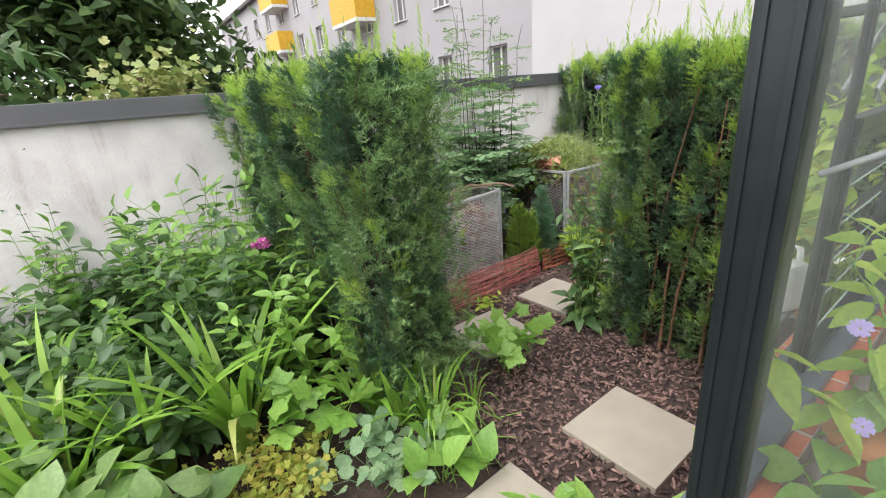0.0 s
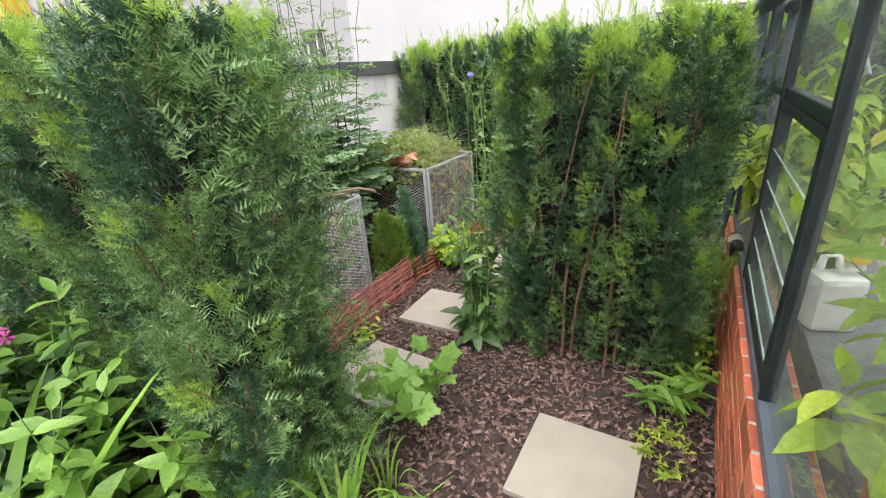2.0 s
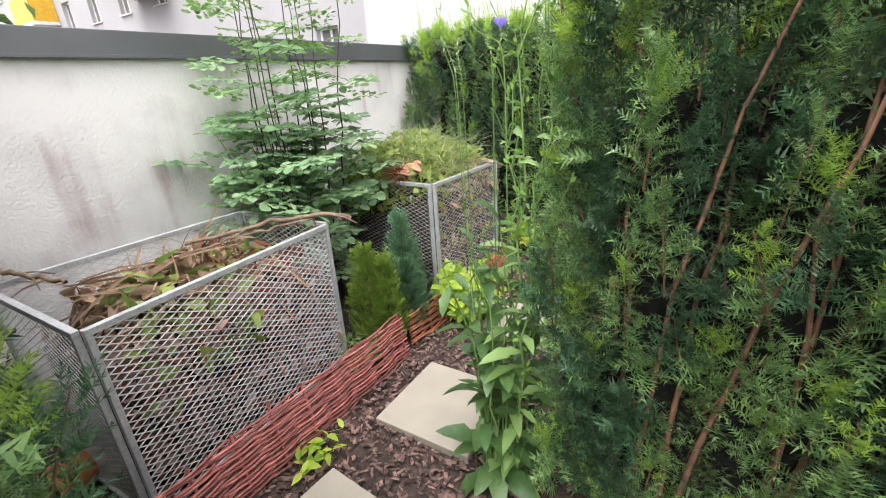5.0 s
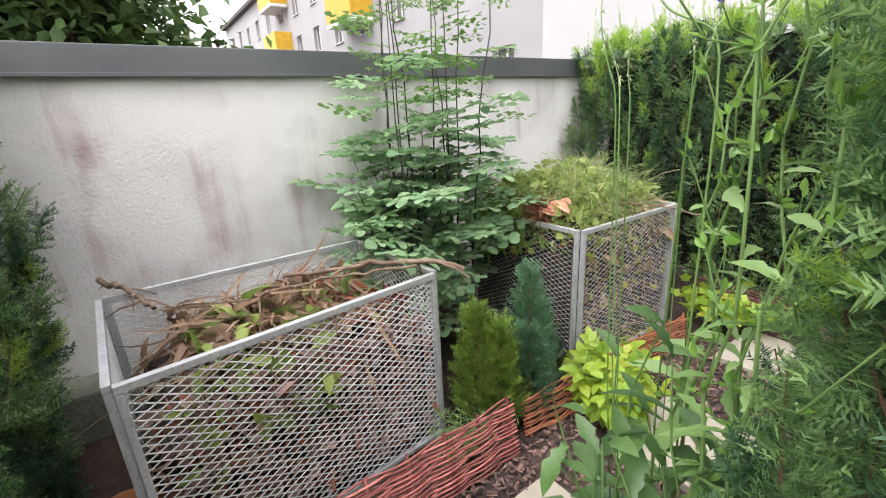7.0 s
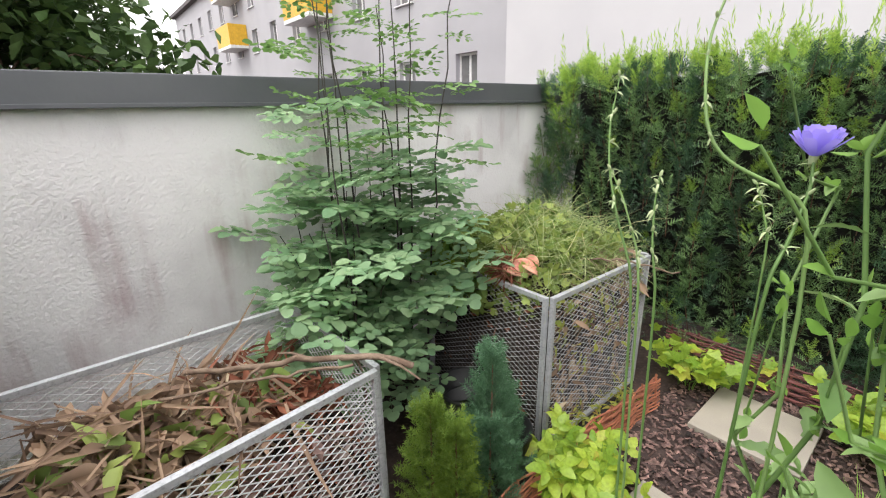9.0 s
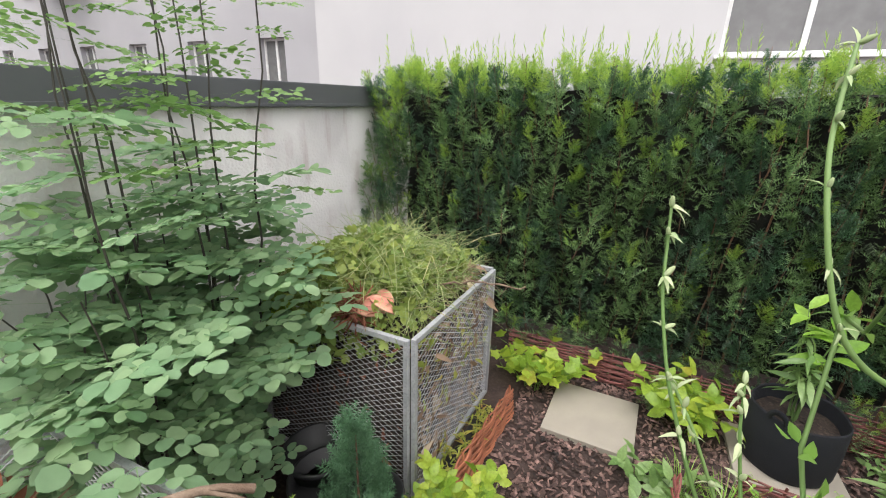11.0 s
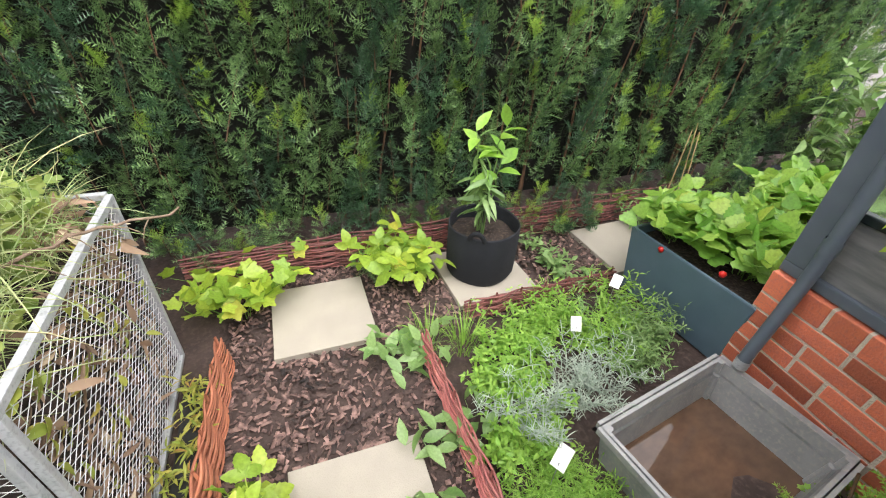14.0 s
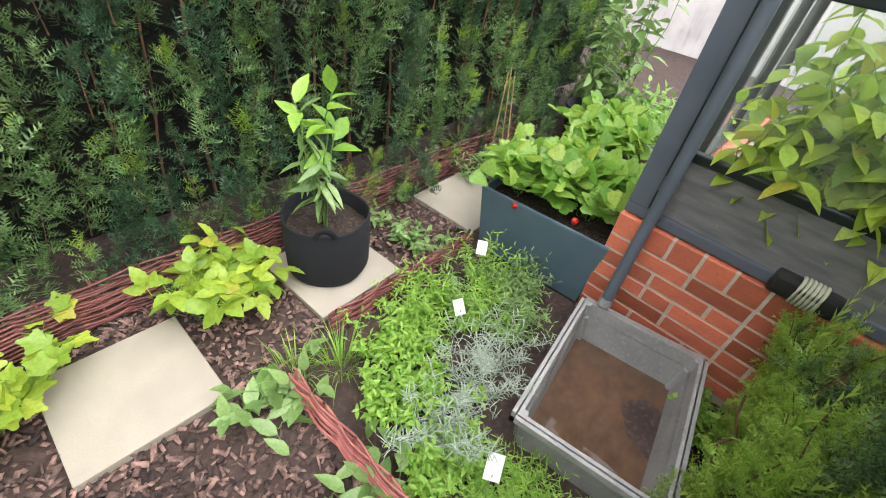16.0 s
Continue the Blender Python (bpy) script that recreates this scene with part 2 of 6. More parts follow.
M = {
    "soil": surface("bark_mulch_soil", (0.034, 0.022, 0.019), (0.06, 0.039, 0.033), 9, 0.95, 0, 0.8, 45, (0.09, 0.06, 0.052)),
    "chip": surface("bark_chip", (0.058, 0.034, 0.030), (0.19, 0.118, 0.10), 30, 0.75, 0, 0.6, 140, None, "island", 0.9),
    "slab": surface("beige_slab", (0.36, 0.325, 0.27), (0.315, 0.285, 0.24), 6, 0.75, 0, 0.15, 220, (0.30, 0.265, 0.22)),
    "wall": wall_mat(),
    "coping": surface("grey_metal_coping", (0.085, 0.09, 0.098), (0.11, 0.115, 0.12), 1.5, 0.45, 0.2, 0.05, 40),
    "facade": surface("white_facade", (0.50, 0.495, 0.50), (0.46, 0.455, 0.465), 0.6, 0.9, 0, 0.1, 20),
    "facade_grey": surface("grey_white_facade", (0.41, 0.405, 0.42), (0.37, 0.365, 0.38), 0.5, 0.9, 0, 0.1, 20),
    "yellow": plain("yellow_panel", (0.72, 0.42, 0.03)),
    "winframe": plain("white_window_frame", (0.75, 0.75, 0.74)),
    "roofing": plain("dark_roofing", (0.10, 0.09, 0.09), 0.8),
    "frame": surface("dark_green_grey_frame", (0.014, 0.022, 0.023), (0.024, 0.033, 0.035), 5, 0.38, 0.3, 0.05, 80),
    "glass": pane_mat("clear_glass", (0.93, 0.97, 0.95)),
    "edge": plain("pale_glass_edge", (0.36, 0.46, 0.42), 0.2),
    "darkglass": plain("dark_window_glass", (0.17, 0.17, 0.17), 0.08),
    "brick": surface("red_brick", (0.60, 0.165, 0.085), (0.50, 0.14, 0.085), 14, 0.32, 0, 0.4, 90, (0.40, 0.13, 0.10), "object", 0.4),
    "mortar": surface("mortar", (0.62, 0.56, 0.48), (0.50, 0.45, 0.385), 12, 0.95, 0, 0.6, 120),
    "willow": surface("red_willow", (0.34, 0.095, 0.09), (0.47, 0.175, 0.155), 18, 0.6, 0, 0.3, 120, None, "object", 0.45),
    "willow_old": surface("dark_red_willow", (0.14, 0.046, 0.044), (0.22, 0.08, 0.072), 18, 0.65, 0, 0.3, 120, None, "object", 0.45),
    "willow_orange": surface("orange_willow", (0.30, 0.10, 0.055), (0.40, 0.15, 0.085), 18, 0.6, 0, 0.3, 120, None, "object", 0.4),
    "steel": surface("galvanised_steel", (0.50, 0.51, 0.53), (0.40, 0.41, 0.43), 14, 0.45, 0.3, 0.1, 90, (0.28, 0.29, 0.30)),
    "wire": surface("galvanised_wire", (0.66, 0.66, 0.665), (0.50, 0.50, 0.51), 14, 0.5, 0.1, 0.1, 90),
    "black": surface("black_plastic", (0.012, 0.012, 0.013), (0.02, 0.02, 0.021), 10, 0.5, 0, 0.1, 90),
    "felt": surface("black_felt", (0.006, 0.007, 0.012), (0.011, 0.013, 0.019), 10, 0.95, 0, 0.5, 260, (0.018, 0.02, 0.016)),
    "compost": surface("dark_compost", (0.012, 0.008, 0.006), (0.032, 0.021, 0.016), 16, 0.95, 0, 1.0, 60, (0.09, 0.06, 0.045)),
    "planter": surface("blue_grey_planter", (0.085, 0.135, 0.175), (0.105, 0.16, 0.20), 5, 0.5, 0, 0.05, 90),
    "tub": surface("grey_weathered_tub", (0.24, 0.245, 0.25), (0.32, 0.32, 0.32), 8, 0.55, 0, 0.15, 60, (0.36, 0.34, 0.31)),
    "pipe": surface("slate_grey_pipe", (0.085, 0.105, 0.135), (0.105, 0.125, 0.155), 6, 0.4, 0, 0.04, 70),
    "tag": plain("white_tag", (0.82, 0.83, 0.80), 0.4),
    "metal": plain("tag_stake", (0.45, 0.46, 0.46), 0.35, 0.8),
    "orange": surface("terracotta", (0.50, 0.20, 0.07), (0.40, 0.16, 0.07), 9, 0.8, 0, 0.3, 90),
    "stone": surface("old_kerb_stone", (0.26, 0.25, 0.22), (0.17, 0.17, 0.14), 7, 0.95, 0, 0.8, 50, (0.12, 0.13, 0.09)),
    "rue_stem": plain("purplish_stem", (0.045, 0.04, 0.032), 0.5),
    "bark": surface("twig_bark", (0.13, 0.085, 0.058), (0.22, 0.16, 0.115), 20, 0.9, 0, 0.6, 90, None, "island", 0.3),
    "trunkred": surface("yew_bark", (0.20, 0.10, 0.06), (0.11, 0.062, 0.042), 20, 0.9, 0, 0.6, 70),
    "wood": surface("weathered_board", (0.20, 0.20, 0.20), (0.12, 0.123, 0.128), 6, 0.55, 0, 0.4, 60, None, "none", 0.5, (1, 1, 6)),
    "bamboo": plain("bamboo_cane", (0.42, 0.30, 0.15)),
    "rope": plain("pale_rope", (0.46, 0.47, 0.36), 0.9),
    "white": plain("white_plastic", (0.78, 0.78, 0.76), 0.35),
    "yellowcap": plain("yellow_cap", (0.80, 0.50, 0.02), 0.4),
    "rind": surface("melon_rind", (0.62, 0.20, 0.16), (0.66, 0.38, 0.26), 14, 0.5, 0, 0.1, 90),
    "berry": plain("strawberry_red", (0.55, 0.02, 0.015), 0.3),
    "pink": plain("pink_petal", (0.62, 0.11, 0.42), 0.6),
    "lilac": plain("lilac_petal", (0.45, 0.36, 0.70), 0.6),
    "blue": leafy("chicory_petal", (0.28, 0.26, 0.72), (0.35, 0.33, 0.82), 0.6, 0.35),
    "bud": leafy("chicory_bud", (0.27, 0.40, 0.20), (0.42, 0.54, 0.33), 0.8, 0.25),
    "petal": plain("white_petal", (0.75, 0.75, 0.78), 0.6),
    "yew": leafy("yew_needles", (0.055, 0.135, 0.052), (0.225, 0.40, 0.155), 0.34, 0.28),
    "yew_deep": leafy("yew_old_needles", (0.020, 0.062, 0.030), (0.075, 0.175, 0.09), 0.3, 0.15),
    "yew_new_lit": leafy("yew_new_lit_needles", (0.165, 0.33, 0.06), (0.32, 0.49, 0.10), 0.4, 0.4),
    "yew_shade": leafy("yew_shaded_needles", (0.02, 0.042, 0.018), (0.05, 0.09, 0.035), 0.6, 0.1),
    "heart": surface("hedge_shade", (0.002, 0.003, 0.002), (0.006, 0.005, 0.003), 20, 1.0, 0, 1.0, 60),
    "bed": leafy("dark_bed_leaf", (0.040, 0.105, 0.034), (0.085, 0.185, 0.055), 0.4, 0.25),
    "fresh": leafy("fresh_leaf", (0.125, 0.29, 0.05), (0.21, 0.41, 0.09), 0.42, 0.33),
    "lime": leafy("lime_leaf", (0.17, 0.33, 0.04), (0.33, 0.48, 0.06), 0.45, 0.35, (0.42, 0.40, 0.06)),
    "strap": leafy("strap_leaf", (0.13, 0.30, 0.04), (0.22, 0.43, 0.07), 0.38, 0.3, (0.35, 0.36, 0.12)),
    "rue_top": leafy("yellow_green_leaflet", (0.09, 0.20, 0.06), (0.17, 0.32, 0.10), 0.6, 0.3),
    "bluegreen": leafy("blue_green_leaflet", (0.145, 0.29, 0.155), (0.25, 0.41, 0.225), 0.7, 0.36),
    "chicory": leafy("chicory_green", (0.10, 0.215, 0.06), (0.20, 0.35, 0.125), 0.42, 0.25),
    "silver": leafy("silver_herb", (0.28, 0.40, 0.33), (0.40, 0.52, 0.45), 0.7, 0.25),
    "herb": leafy("herb_leaf", (0.13, 0.31, 0.04), (0.26, 0.48, 0.08), 0.45, 0.35),
    "straw": leafy("strawberry_leaf", (0.12, 0.30, 0.05), (0.27, 0.46, 0.09), 0.42, 0.35, (0.38, 0.46, 0.08)),
    "conifer": leafy("blue_green_conifer", (0.055, 0.14, 0.075), (0.09, 0.21, 0.11), 0.55, 0.15),
    "conifer_lime": leafy("lime_conifer", (0.10, 0.20, 0.03), (0.18, 0.30, 0.05), 0.55, 0.2),
    "hay": leafy("wilted_stalks", (0.20, 0.32, 0.12), (0.38, 0.47, 0.24), 0.7, 0.3, (0.52, 0.46, 0.26)),
    "wilt": leafy("wilted_green_leaf", (0.12, 0.22, 0.05), (0.28, 0.38, 0.10), 0.6, 0.3),
    "dry": leafy("dry_brown_leaf", (0.135, 0.098, 0.068), (0.34, 0.27, 0.185), 0.85, 0.2, (0.47, 0.40, 0.28)),
    "pale_litter": leafy("pale_leaf_litter", (0.12, 0.085, 0.075), (0.38, 0.29, 0.26), 0.9, 0.1, (0.5, 0.42, 0.38)),
    "dryred": leafy("rust_brown_leaf", (0.14, 0.05, 0.028), (0.28, 0.12, 0.07), 0.85, 0.15),
    "yellowing": leafy("yellowing_leaf", (0.20, 0.30, 0.05), (0.36, 0.38, 0.08), 0.55, 0.3, (0.42, 0.24, 0.07)),
    "tree": leafy("dark_tree_leaf", (0.035, 0.085, 0.028), (0.095, 0.19, 0.055), 0.5, 0.2),
    "shrub": leafy("pale_shrub_leaf", (0.15, 0.25, 0.07), (0.30, 0.36, 0.14), 0.6, 0.25),
}

# ---- mesh helpers ----


def link(name, verts, faces, mat, parent=None, smooth=False, label=""):
    me = bpy.data.meshes.new(name)
    v = np.asarray(verts, dtype=np.float32)
    f = np.asarray(faces, dtype=np.int32)
    k = f.shape[1]
    me.vertices.add(len(v))
    me.vertices.foreach_set("co", v.ravel())
    me.loops.add(f.size)
    me.loops.foreach_set("vertex_index", f.ravel())
    me.polygons.add(len(f))
    me.polygons.foreach_set("loop_start", np.arange(0, f.size, k, dtype=np.int32))
    if smooth:
        me.polygons.foreach_set("use_smooth", np.ones(len(f), dtype=bool))
    me.update(calc_edges=True)
    me.materials.append(M[mat] if isinstance(mat, str) else mat)
    ob = new(name, me)
    ob.parent = parent
    if label:
        ob["label"] = label
    return ob


def part(name, bm, mat, parent=None, label="", smooth=False):
    me = bpy.data.meshes.new(name)
    bmesh.ops.recalc_face_normals(bm, faces=bm.faces)
    bm.to_mesh(me)
    bm.free()
    me.materials.append(M[mat])
    if smooth:
        for p in me.polygons:
            p.use_smooth = True
    ob = new(name, me)
    ob.parent = parent
    if label:
        ob["label"] = label
    return ob


def shared(name, me, m, parent):
    ob = new(name, me)
    ob.parent = parent
    ob.matrix_basis = m
    return ob


def thing(name, label, category, at=(0, 0, 0), rz=0, group=""):
    return_ob = new(name)
    return_ob.empty_display_size = 0.05
    return_ob.matrix_basis = pose(*at, 0, 0, rz)
    return tagged(return_ob, label, category, group)


def box(bm, x0, x1, y0, y1, z0, z1, bevel=0.0):
    vs = [bm.verts.new((x, y, z)) for z in (z0, z1) for y in (y0, y1) for x in (x0, x1)]
    fs = [bm.faces.new([vs[i] for i in q]) for q in ((0, 2, 3, 1), (4, 5, 7, 6), (0, 1, 5, 4), (2, 6, 7, 3), (0, 4, 6, 2), (1, 3, 7, 5))]
    if bevel:
        es = list({e for f in fs for e in f.edges})
        bmesh.ops.bevel(bm, geom=es, offset=bevel, segments=2, affect="EDGES", profile=0.6)
    return bm


def box_part(name, b, mat, parent=None, bevel=0.003, label=""):
    return part(name, box(bmesh.new(), *b, bevel), mat, parent, label)


def tube(pts, r0, r1=None, sides=6):
    """Vertices and quads of a tapering tube along pts."""
    p = np.asarray(pts, float)
    r1 = r0 if r1 is None else r1
    t = np.gradient(p, axis=0)
    t /= np.linalg.norm(t, axis=1)[:, None] + 1e-9
    ref = np.array([0.13, 0.21, 0.97]) if abs(t[:, 2]).mean() < 0.8 else np.array([0.97, 0.2, 0.1])
    a = np.cross(t, ref)
    a /= np.linalg.norm(a, axis=1)[:, None] + 1e-9
    b = np.cross(t, a)
    ang = np.linspace(0, 2 * np.pi, sides, endpoint=False)
    r = np.linspace(r0, r1, len(p))[:, None, None]
    v = p[:, None] + r * (a[:, None] * np.cos(ang)[None, :, None] + b[:, None] * np.sin(ang)[None, :, None])
    i = np.arange(len(p) - 1)[:, None] * sides
    j = np.arange(sides)[None]
    k = (j + 1) % sides
    f = np.stack([i + j, i + k, i + sides + k, i + sides + j], -1).reshape(-1, 4)
    return v.reshape(-1, 3), f


def tubes(name, lines, mat, parent=None, sides=5, label=""):
    """Several tubes (points, r0, r1) in one mesh."""
    vs, fs, o = [], [], 0
    for pts, r0, r1 in lines:
        v, f = tube(pts, r0, r1, sides)
        vs.append(v)
        fs.append(f + o)
        o += len(v)
    return link(name, np.concatenate(vs), np.concatenate(fs), mat, parent, True, label)


def basis(d, roll, up=(0, 0, 1)):
    """Turning matrices whose y axis is d: the blade's face is turned upwards, then rolled."""
    d = np.asarray(d, float)
    d = d / (np.linalg.norm(d, axis=1)[:, None] + 1e-9)
    x = np.cross(d, np.asarray(up, float))
    bad = np.linalg.norm(x, axis=1) < 1e-3
    x[bad] = (1, 0, 0)
    x /= np.linalg.norm(x, axis=1)[:, None]
    z = np.cross(x, d)
    c, s = np.cos(roll)[:, None], np.sin(roll)[:, None]
    return np.stack([x * c + z * s, d, z * c - x * s], -1)


def scatter(name, templ, pos, rot, size, mat, parent=None, label="", smooth=False):
    """One mesh with the template at each place: pos (n, 3), rot (n, 3, 3), size (n,) or (n, 3)."""
    tv, tf = templ
    size = np.asarray(size, float)
    size = np.repeat(size[:, None], 3, 1) if size.ndim == 1 else size
    v = np.einsum("nij,nkj->nki", rot, tv[None] * size[:, None, :]) + np.asarray(pos)[:, None]
    f = tf[None] + (np.arange(len(pos)) * len(tv))[:, None, None]
    return link(name, v.reshape(-1, 3), f.reshape(-1, tf.shape[1]), mat, parent, smooth, label)


def leaf_blade(w=0.4, fold=0.35, droop=0.25, rows=(0, 0.2, 0.45, 0.75, 1.0), wide=(0.06, 0.75, 1.0, 0.62, 0.02)):
    v, f = [], []
    for y, k in zip(rows, wide):
        h = w * 0.5 * k
        z = -droop * y * y
        v += [(-h, y, z + h * fold), (0, y, z), (h, y, z + h * fold)]
    for r in range(len(rows) - 1):
        a = r * 3
        f += [(a, a + 1, a + 4, a + 3), (a + 1, a + 2, a + 5, a + 4)]
    return np.array(v, float), np.array(f)


def leaf_lobed(lobes=5, depth=0.35, teeth=0.1, cup=0.15):
    n = lobes * 8
    v, f = [(0, 0.12, 0)], []
    for i in range(n + 1):
        a = -2.6 + 5.2 * i / n
        r = 0.55 * (1 - depth * abs(math.sin(a * lobes / 1.75 + math.pi / 2 * (lobes + 1)))) * (0.75 + 0.25 * math.cos(a)) * (1 + teeth * ((i % 2) - 0.5))
        v.append((r * math.sin(a), 0.35 + r * math.cos(a), cup * r * abs(math.sin(a)) - 0.2 * (r * math.cos(a)) ** 2))
    for i in range(n):
        f.append((0, i + 1, i + 2))
    return np.array(v, float), np.array(f)


def leaf_trefoil():
    v, f = [(0, 0.05, 0)], []
    pts = [(-0.32, 0.24), (-0.50, 0.46), (-0.44, 0.66), (-0.22, 0.62), (-0.27, 0.86), (-0.12, 0.98), (0, 0.94), (0.12, 0.98), (0.27, 0.86), (0.22, 0.62), (0.44, 0.66), (0.50, 0.46), (0.32, 0.24)]
    v += [(x, y, 0.18 * abs(x)) for x, y in pts]
    f = [(0, i + 2, i + 1) for i in range(len(pts) - 1)]
    return np.array(v, float), np.array(f)


def sprig(count=28, needle=0.26, w=0.03, seed=1):
    """A yew shoot one unit long: a stem with two ranks of slim pointed needles."""
    g = np.random.default_rng(seed)
    v, f = [], []

    def spike(p, d, width, nrm):
        d, p = np.array(d), np.array(p)
        q = np.cross(d, nrm)
        q = q / (np.linalg.norm(q) + 1e-9) * width / 2
        a = len(v)
        v.extend([p - q, p + q, p + d])
        f.append((a, a + 1, a + 2))

    for i in range(count):
        y = 0.04 + 0.93 * i / (count - 1)
        ln = needle * (1 - 0.45 * y ** 3) * (0.75 + 0.25 * min(1, y * 5)) * g.uniform(0.85, 1.1)
        side = 1 if i % 2 else -1
        lift = g.normal(0.3, 0.6)
        d = np.array([side, 0.35 + 0.55 * y, lift])
        spike((0, y, -0.10 * y * y), d / np.linalg.norm(d) * ln, w, (-lift * side, 0.15, 1))
    spike((0, 0.94, -0.09), (0, needle * 0.6, 0.03), w, (0, 0, 1))
    a = len(v)
    v.extend([np.array(q) for q in ((-0.014, 0, 0), (0.014, 0, 0), (0, 1, -0.10))])
    f.append((a, a + 1, a + 2))
    return np.array(v), np.array(f)


OVATE, NARROW, BROAD = leaf_blade(0.46), leaf_blade(0.2, 0.5, 0.3), leaf_blade(0.72, 0.25, 0.3)
LANCE = leaf_blade(0.26, 0.4, 0.35)
LOBED, TREFOIL, PALM = leaf_lobed(), leaf_trefoil(), leaf_lobed(5, 0.3, 0.14, 0.12)
def leaf_triple():
    """Three toothed leaflets on one short stalk."""
    vs, fs, o = [], [], 0
    tv, tf = leaf_blade(0.68, 0.3, 0.3, (0, 0.14, 0.2, 0.34, 0.4, 0.54, 0.6, 0.74, 0.8, 0.9, 1.0), (0.1, 0.74, 0.62, 1.0, 0.86, 0.98, 0.8, 0.72, 0.52, 0.36, 0.03))
    for a, k, off in ((0, 0.62, 0.38), (1.15, 0.52, 0.3), (-1.15, 0.52, 0.3)):
        c, q = math.cos(a), math.sin(a)
        v = tv * k
        vs.append(np.stack([v[:, 0] * c + v[:, 1] * q, off - v[:, 0] * q + v[:, 1] * c, v[:, 2]], 1))
        fs.append(tf + o)
        o += len(tv)
    vs.append(np.array([(-0.012, 0, 0), (0.012, 0, 0), (0.012, 0.4, 0), (-0.012, 0.4, 0)]))
    fs.append(np.array([(0, 1, 2, 3)]) + o)
    return np.concatenate(vs), np.concatenate(fs)


TRIPLE = leaf_triple()
ROUND = leaf_lobed(7, 0.1, 0.12, 0.25)
BERRY_LEAF = leaf_lobed(3, 0.32, 0.16, 0.25)
SPRIGS = sprig(16, 0.34, 0.072), sprig(16, 0.34, 0.076, 4)
COARSE = sprig(11, 0.38, 0.095), sprig(11, 0.38, 0.095, 4)
CURL = leaf_blade(0.5, 0.9, 0.75)
WAVY = leaf_blade(0.36, 0.45, 0.5, (0, 0.12, 0.28, 0.4, 0.55, 0.68, 0.85, 1.0), (0.5, 0.35, 0.75, 0.6, 1.0, 0.8, 0.55, 0.02))
STRAND = leaf_blade(0.045, 0.4, 0.45, (0, 0.35, 0.7, 1.0), (0.7, 1.0, 0.8, 0.1))


def stem_line(base, lean, height, g, wobble=0.03, n=8):
    t = np.linspace(0, 1, n)[:, None]
    d = np.array([lean[0], lean[1], 0])
    p = np.array(base)[None] + t * np.array([0, 0, height])[None] + (t ** 1.5) * d[None]
    p[1:] += g.normal(0, wobble, (n - 1, 3)) * np.array([1, 1, 0.2]) * t[1:]
    return p


LEAF_MESHES = {}


def herb(name, label, category, at, stems=8, height=0.4, spread=0.2, leaf=OVATE, size=0.08, mat="herb", stem_mat=None, per_stem=10, start=0.2, radius=0.0035,
         base_r=0.05, droop=-0.1, seed=1, width=1.0, taper=0.4, group="", pairs=True, wobble=0.03, petiole=0.0, joined=False):
    """A leafy plant: stems that lean outwards with leaves set along them."""
    g = np.random.default_rng(seed)
    ob = thing(name, label, category, at, 0, group)
    lines, pos, dirs, sz = [], [], [], []
    for s in range(stems):
        a, r = g.uniform(0, 2 * np.pi), math.sqrt(g.uniform(0, 1))
        b = (math.cos(a) * r * base_r, math.sin(a) * r * base_r, 0)
        h = height * g.uniform(0.65, 1.05) * (1 - 0.25 * r)
        p = stem_line(b, (math.cos(a) * r * spread, math.sin(a) * r * spread), h, g, wobble)
        lines.append((p, radius * g.uniform(0.8, 1.2), radius * 0.4))
        turn = g.uniform(0, 6.28)
        for i in range(per_stem):
            t = start + (1 - start) * (i + g.uniform(0, 0.6)) / per_stem
            x = min(t, 0.999) * (len(p) - 1)
            k = int(x)
            q = p[k] * (1 - x + k) + p[k + 1] * (x - k)
            turn += 1.57 + g.normal(0, 0.3)
            for side in ((0, math.pi) if pairs else (0,)):
                up = droop + g.normal(0.2, 0.25) + 0.7 * max(0, t - 0.8) * 5 * 0.35
                d = np.array([math.cos(turn + side), math.sin(turn + side), up])
                ln = size * (1 - taper * t) * g.uniform(0.75, 1.2)
                pos.append(q + d / np.linalg.norm(d) * petiole * ln)
                if petiole:
                    lines.append((np.array([q, q + d / np.linalg.norm(d) * petiole * ln * 1.03]), radius * 0.4, radius * 0.3))
                dirs.append(d)
                sz.append(ln)
        pos.append(p[-1])
        dirs.append(np.array([g.normal(0, 0.4), g.normal(0, 0.4), 0.8]))
        sz.append(size * (1 - taper) * 0.9)
    sz = np.array(sz)
    rot = basis(np.array(dirs), g.normal(0, 0.35, len(pos)))
    if joined or size < 0.09 or len(sz) > 130:
        tubes("foliage_stem", lines, stem_mat or mat, ob, 4)
        o = scatter("foliage", leaf, np.array(pos), rot, np.stack([sz * width, sz, sz], 1), mat, ob, "", True)
        o["kind"] = "stuff"
        return ob
    for ln in lines:
        v, f = tube(ln[0], ln[1], ln[2], 5)
        link("stem", v, f, stem_mat or mat, ob, True)
    key = (id(leaf), mat)
    if key not in LEAF_MESHES:
        first = link("leaf", leaf[0], leaf[1], mat, ob, True)
        LEAF_MESHES[key] = first.data
        bpy.data.objects.remove(first)
    for i in range(len(sz)):
        m = Matrix(rot[i].tolist()).to_4x4()
        m.translation = pos[i]
        shared("leaf", LEAF_MESHES[key], m @ Matrix.Diagonal((sz[i] * width, sz[i], sz[i], 1)), ob)
    return ob


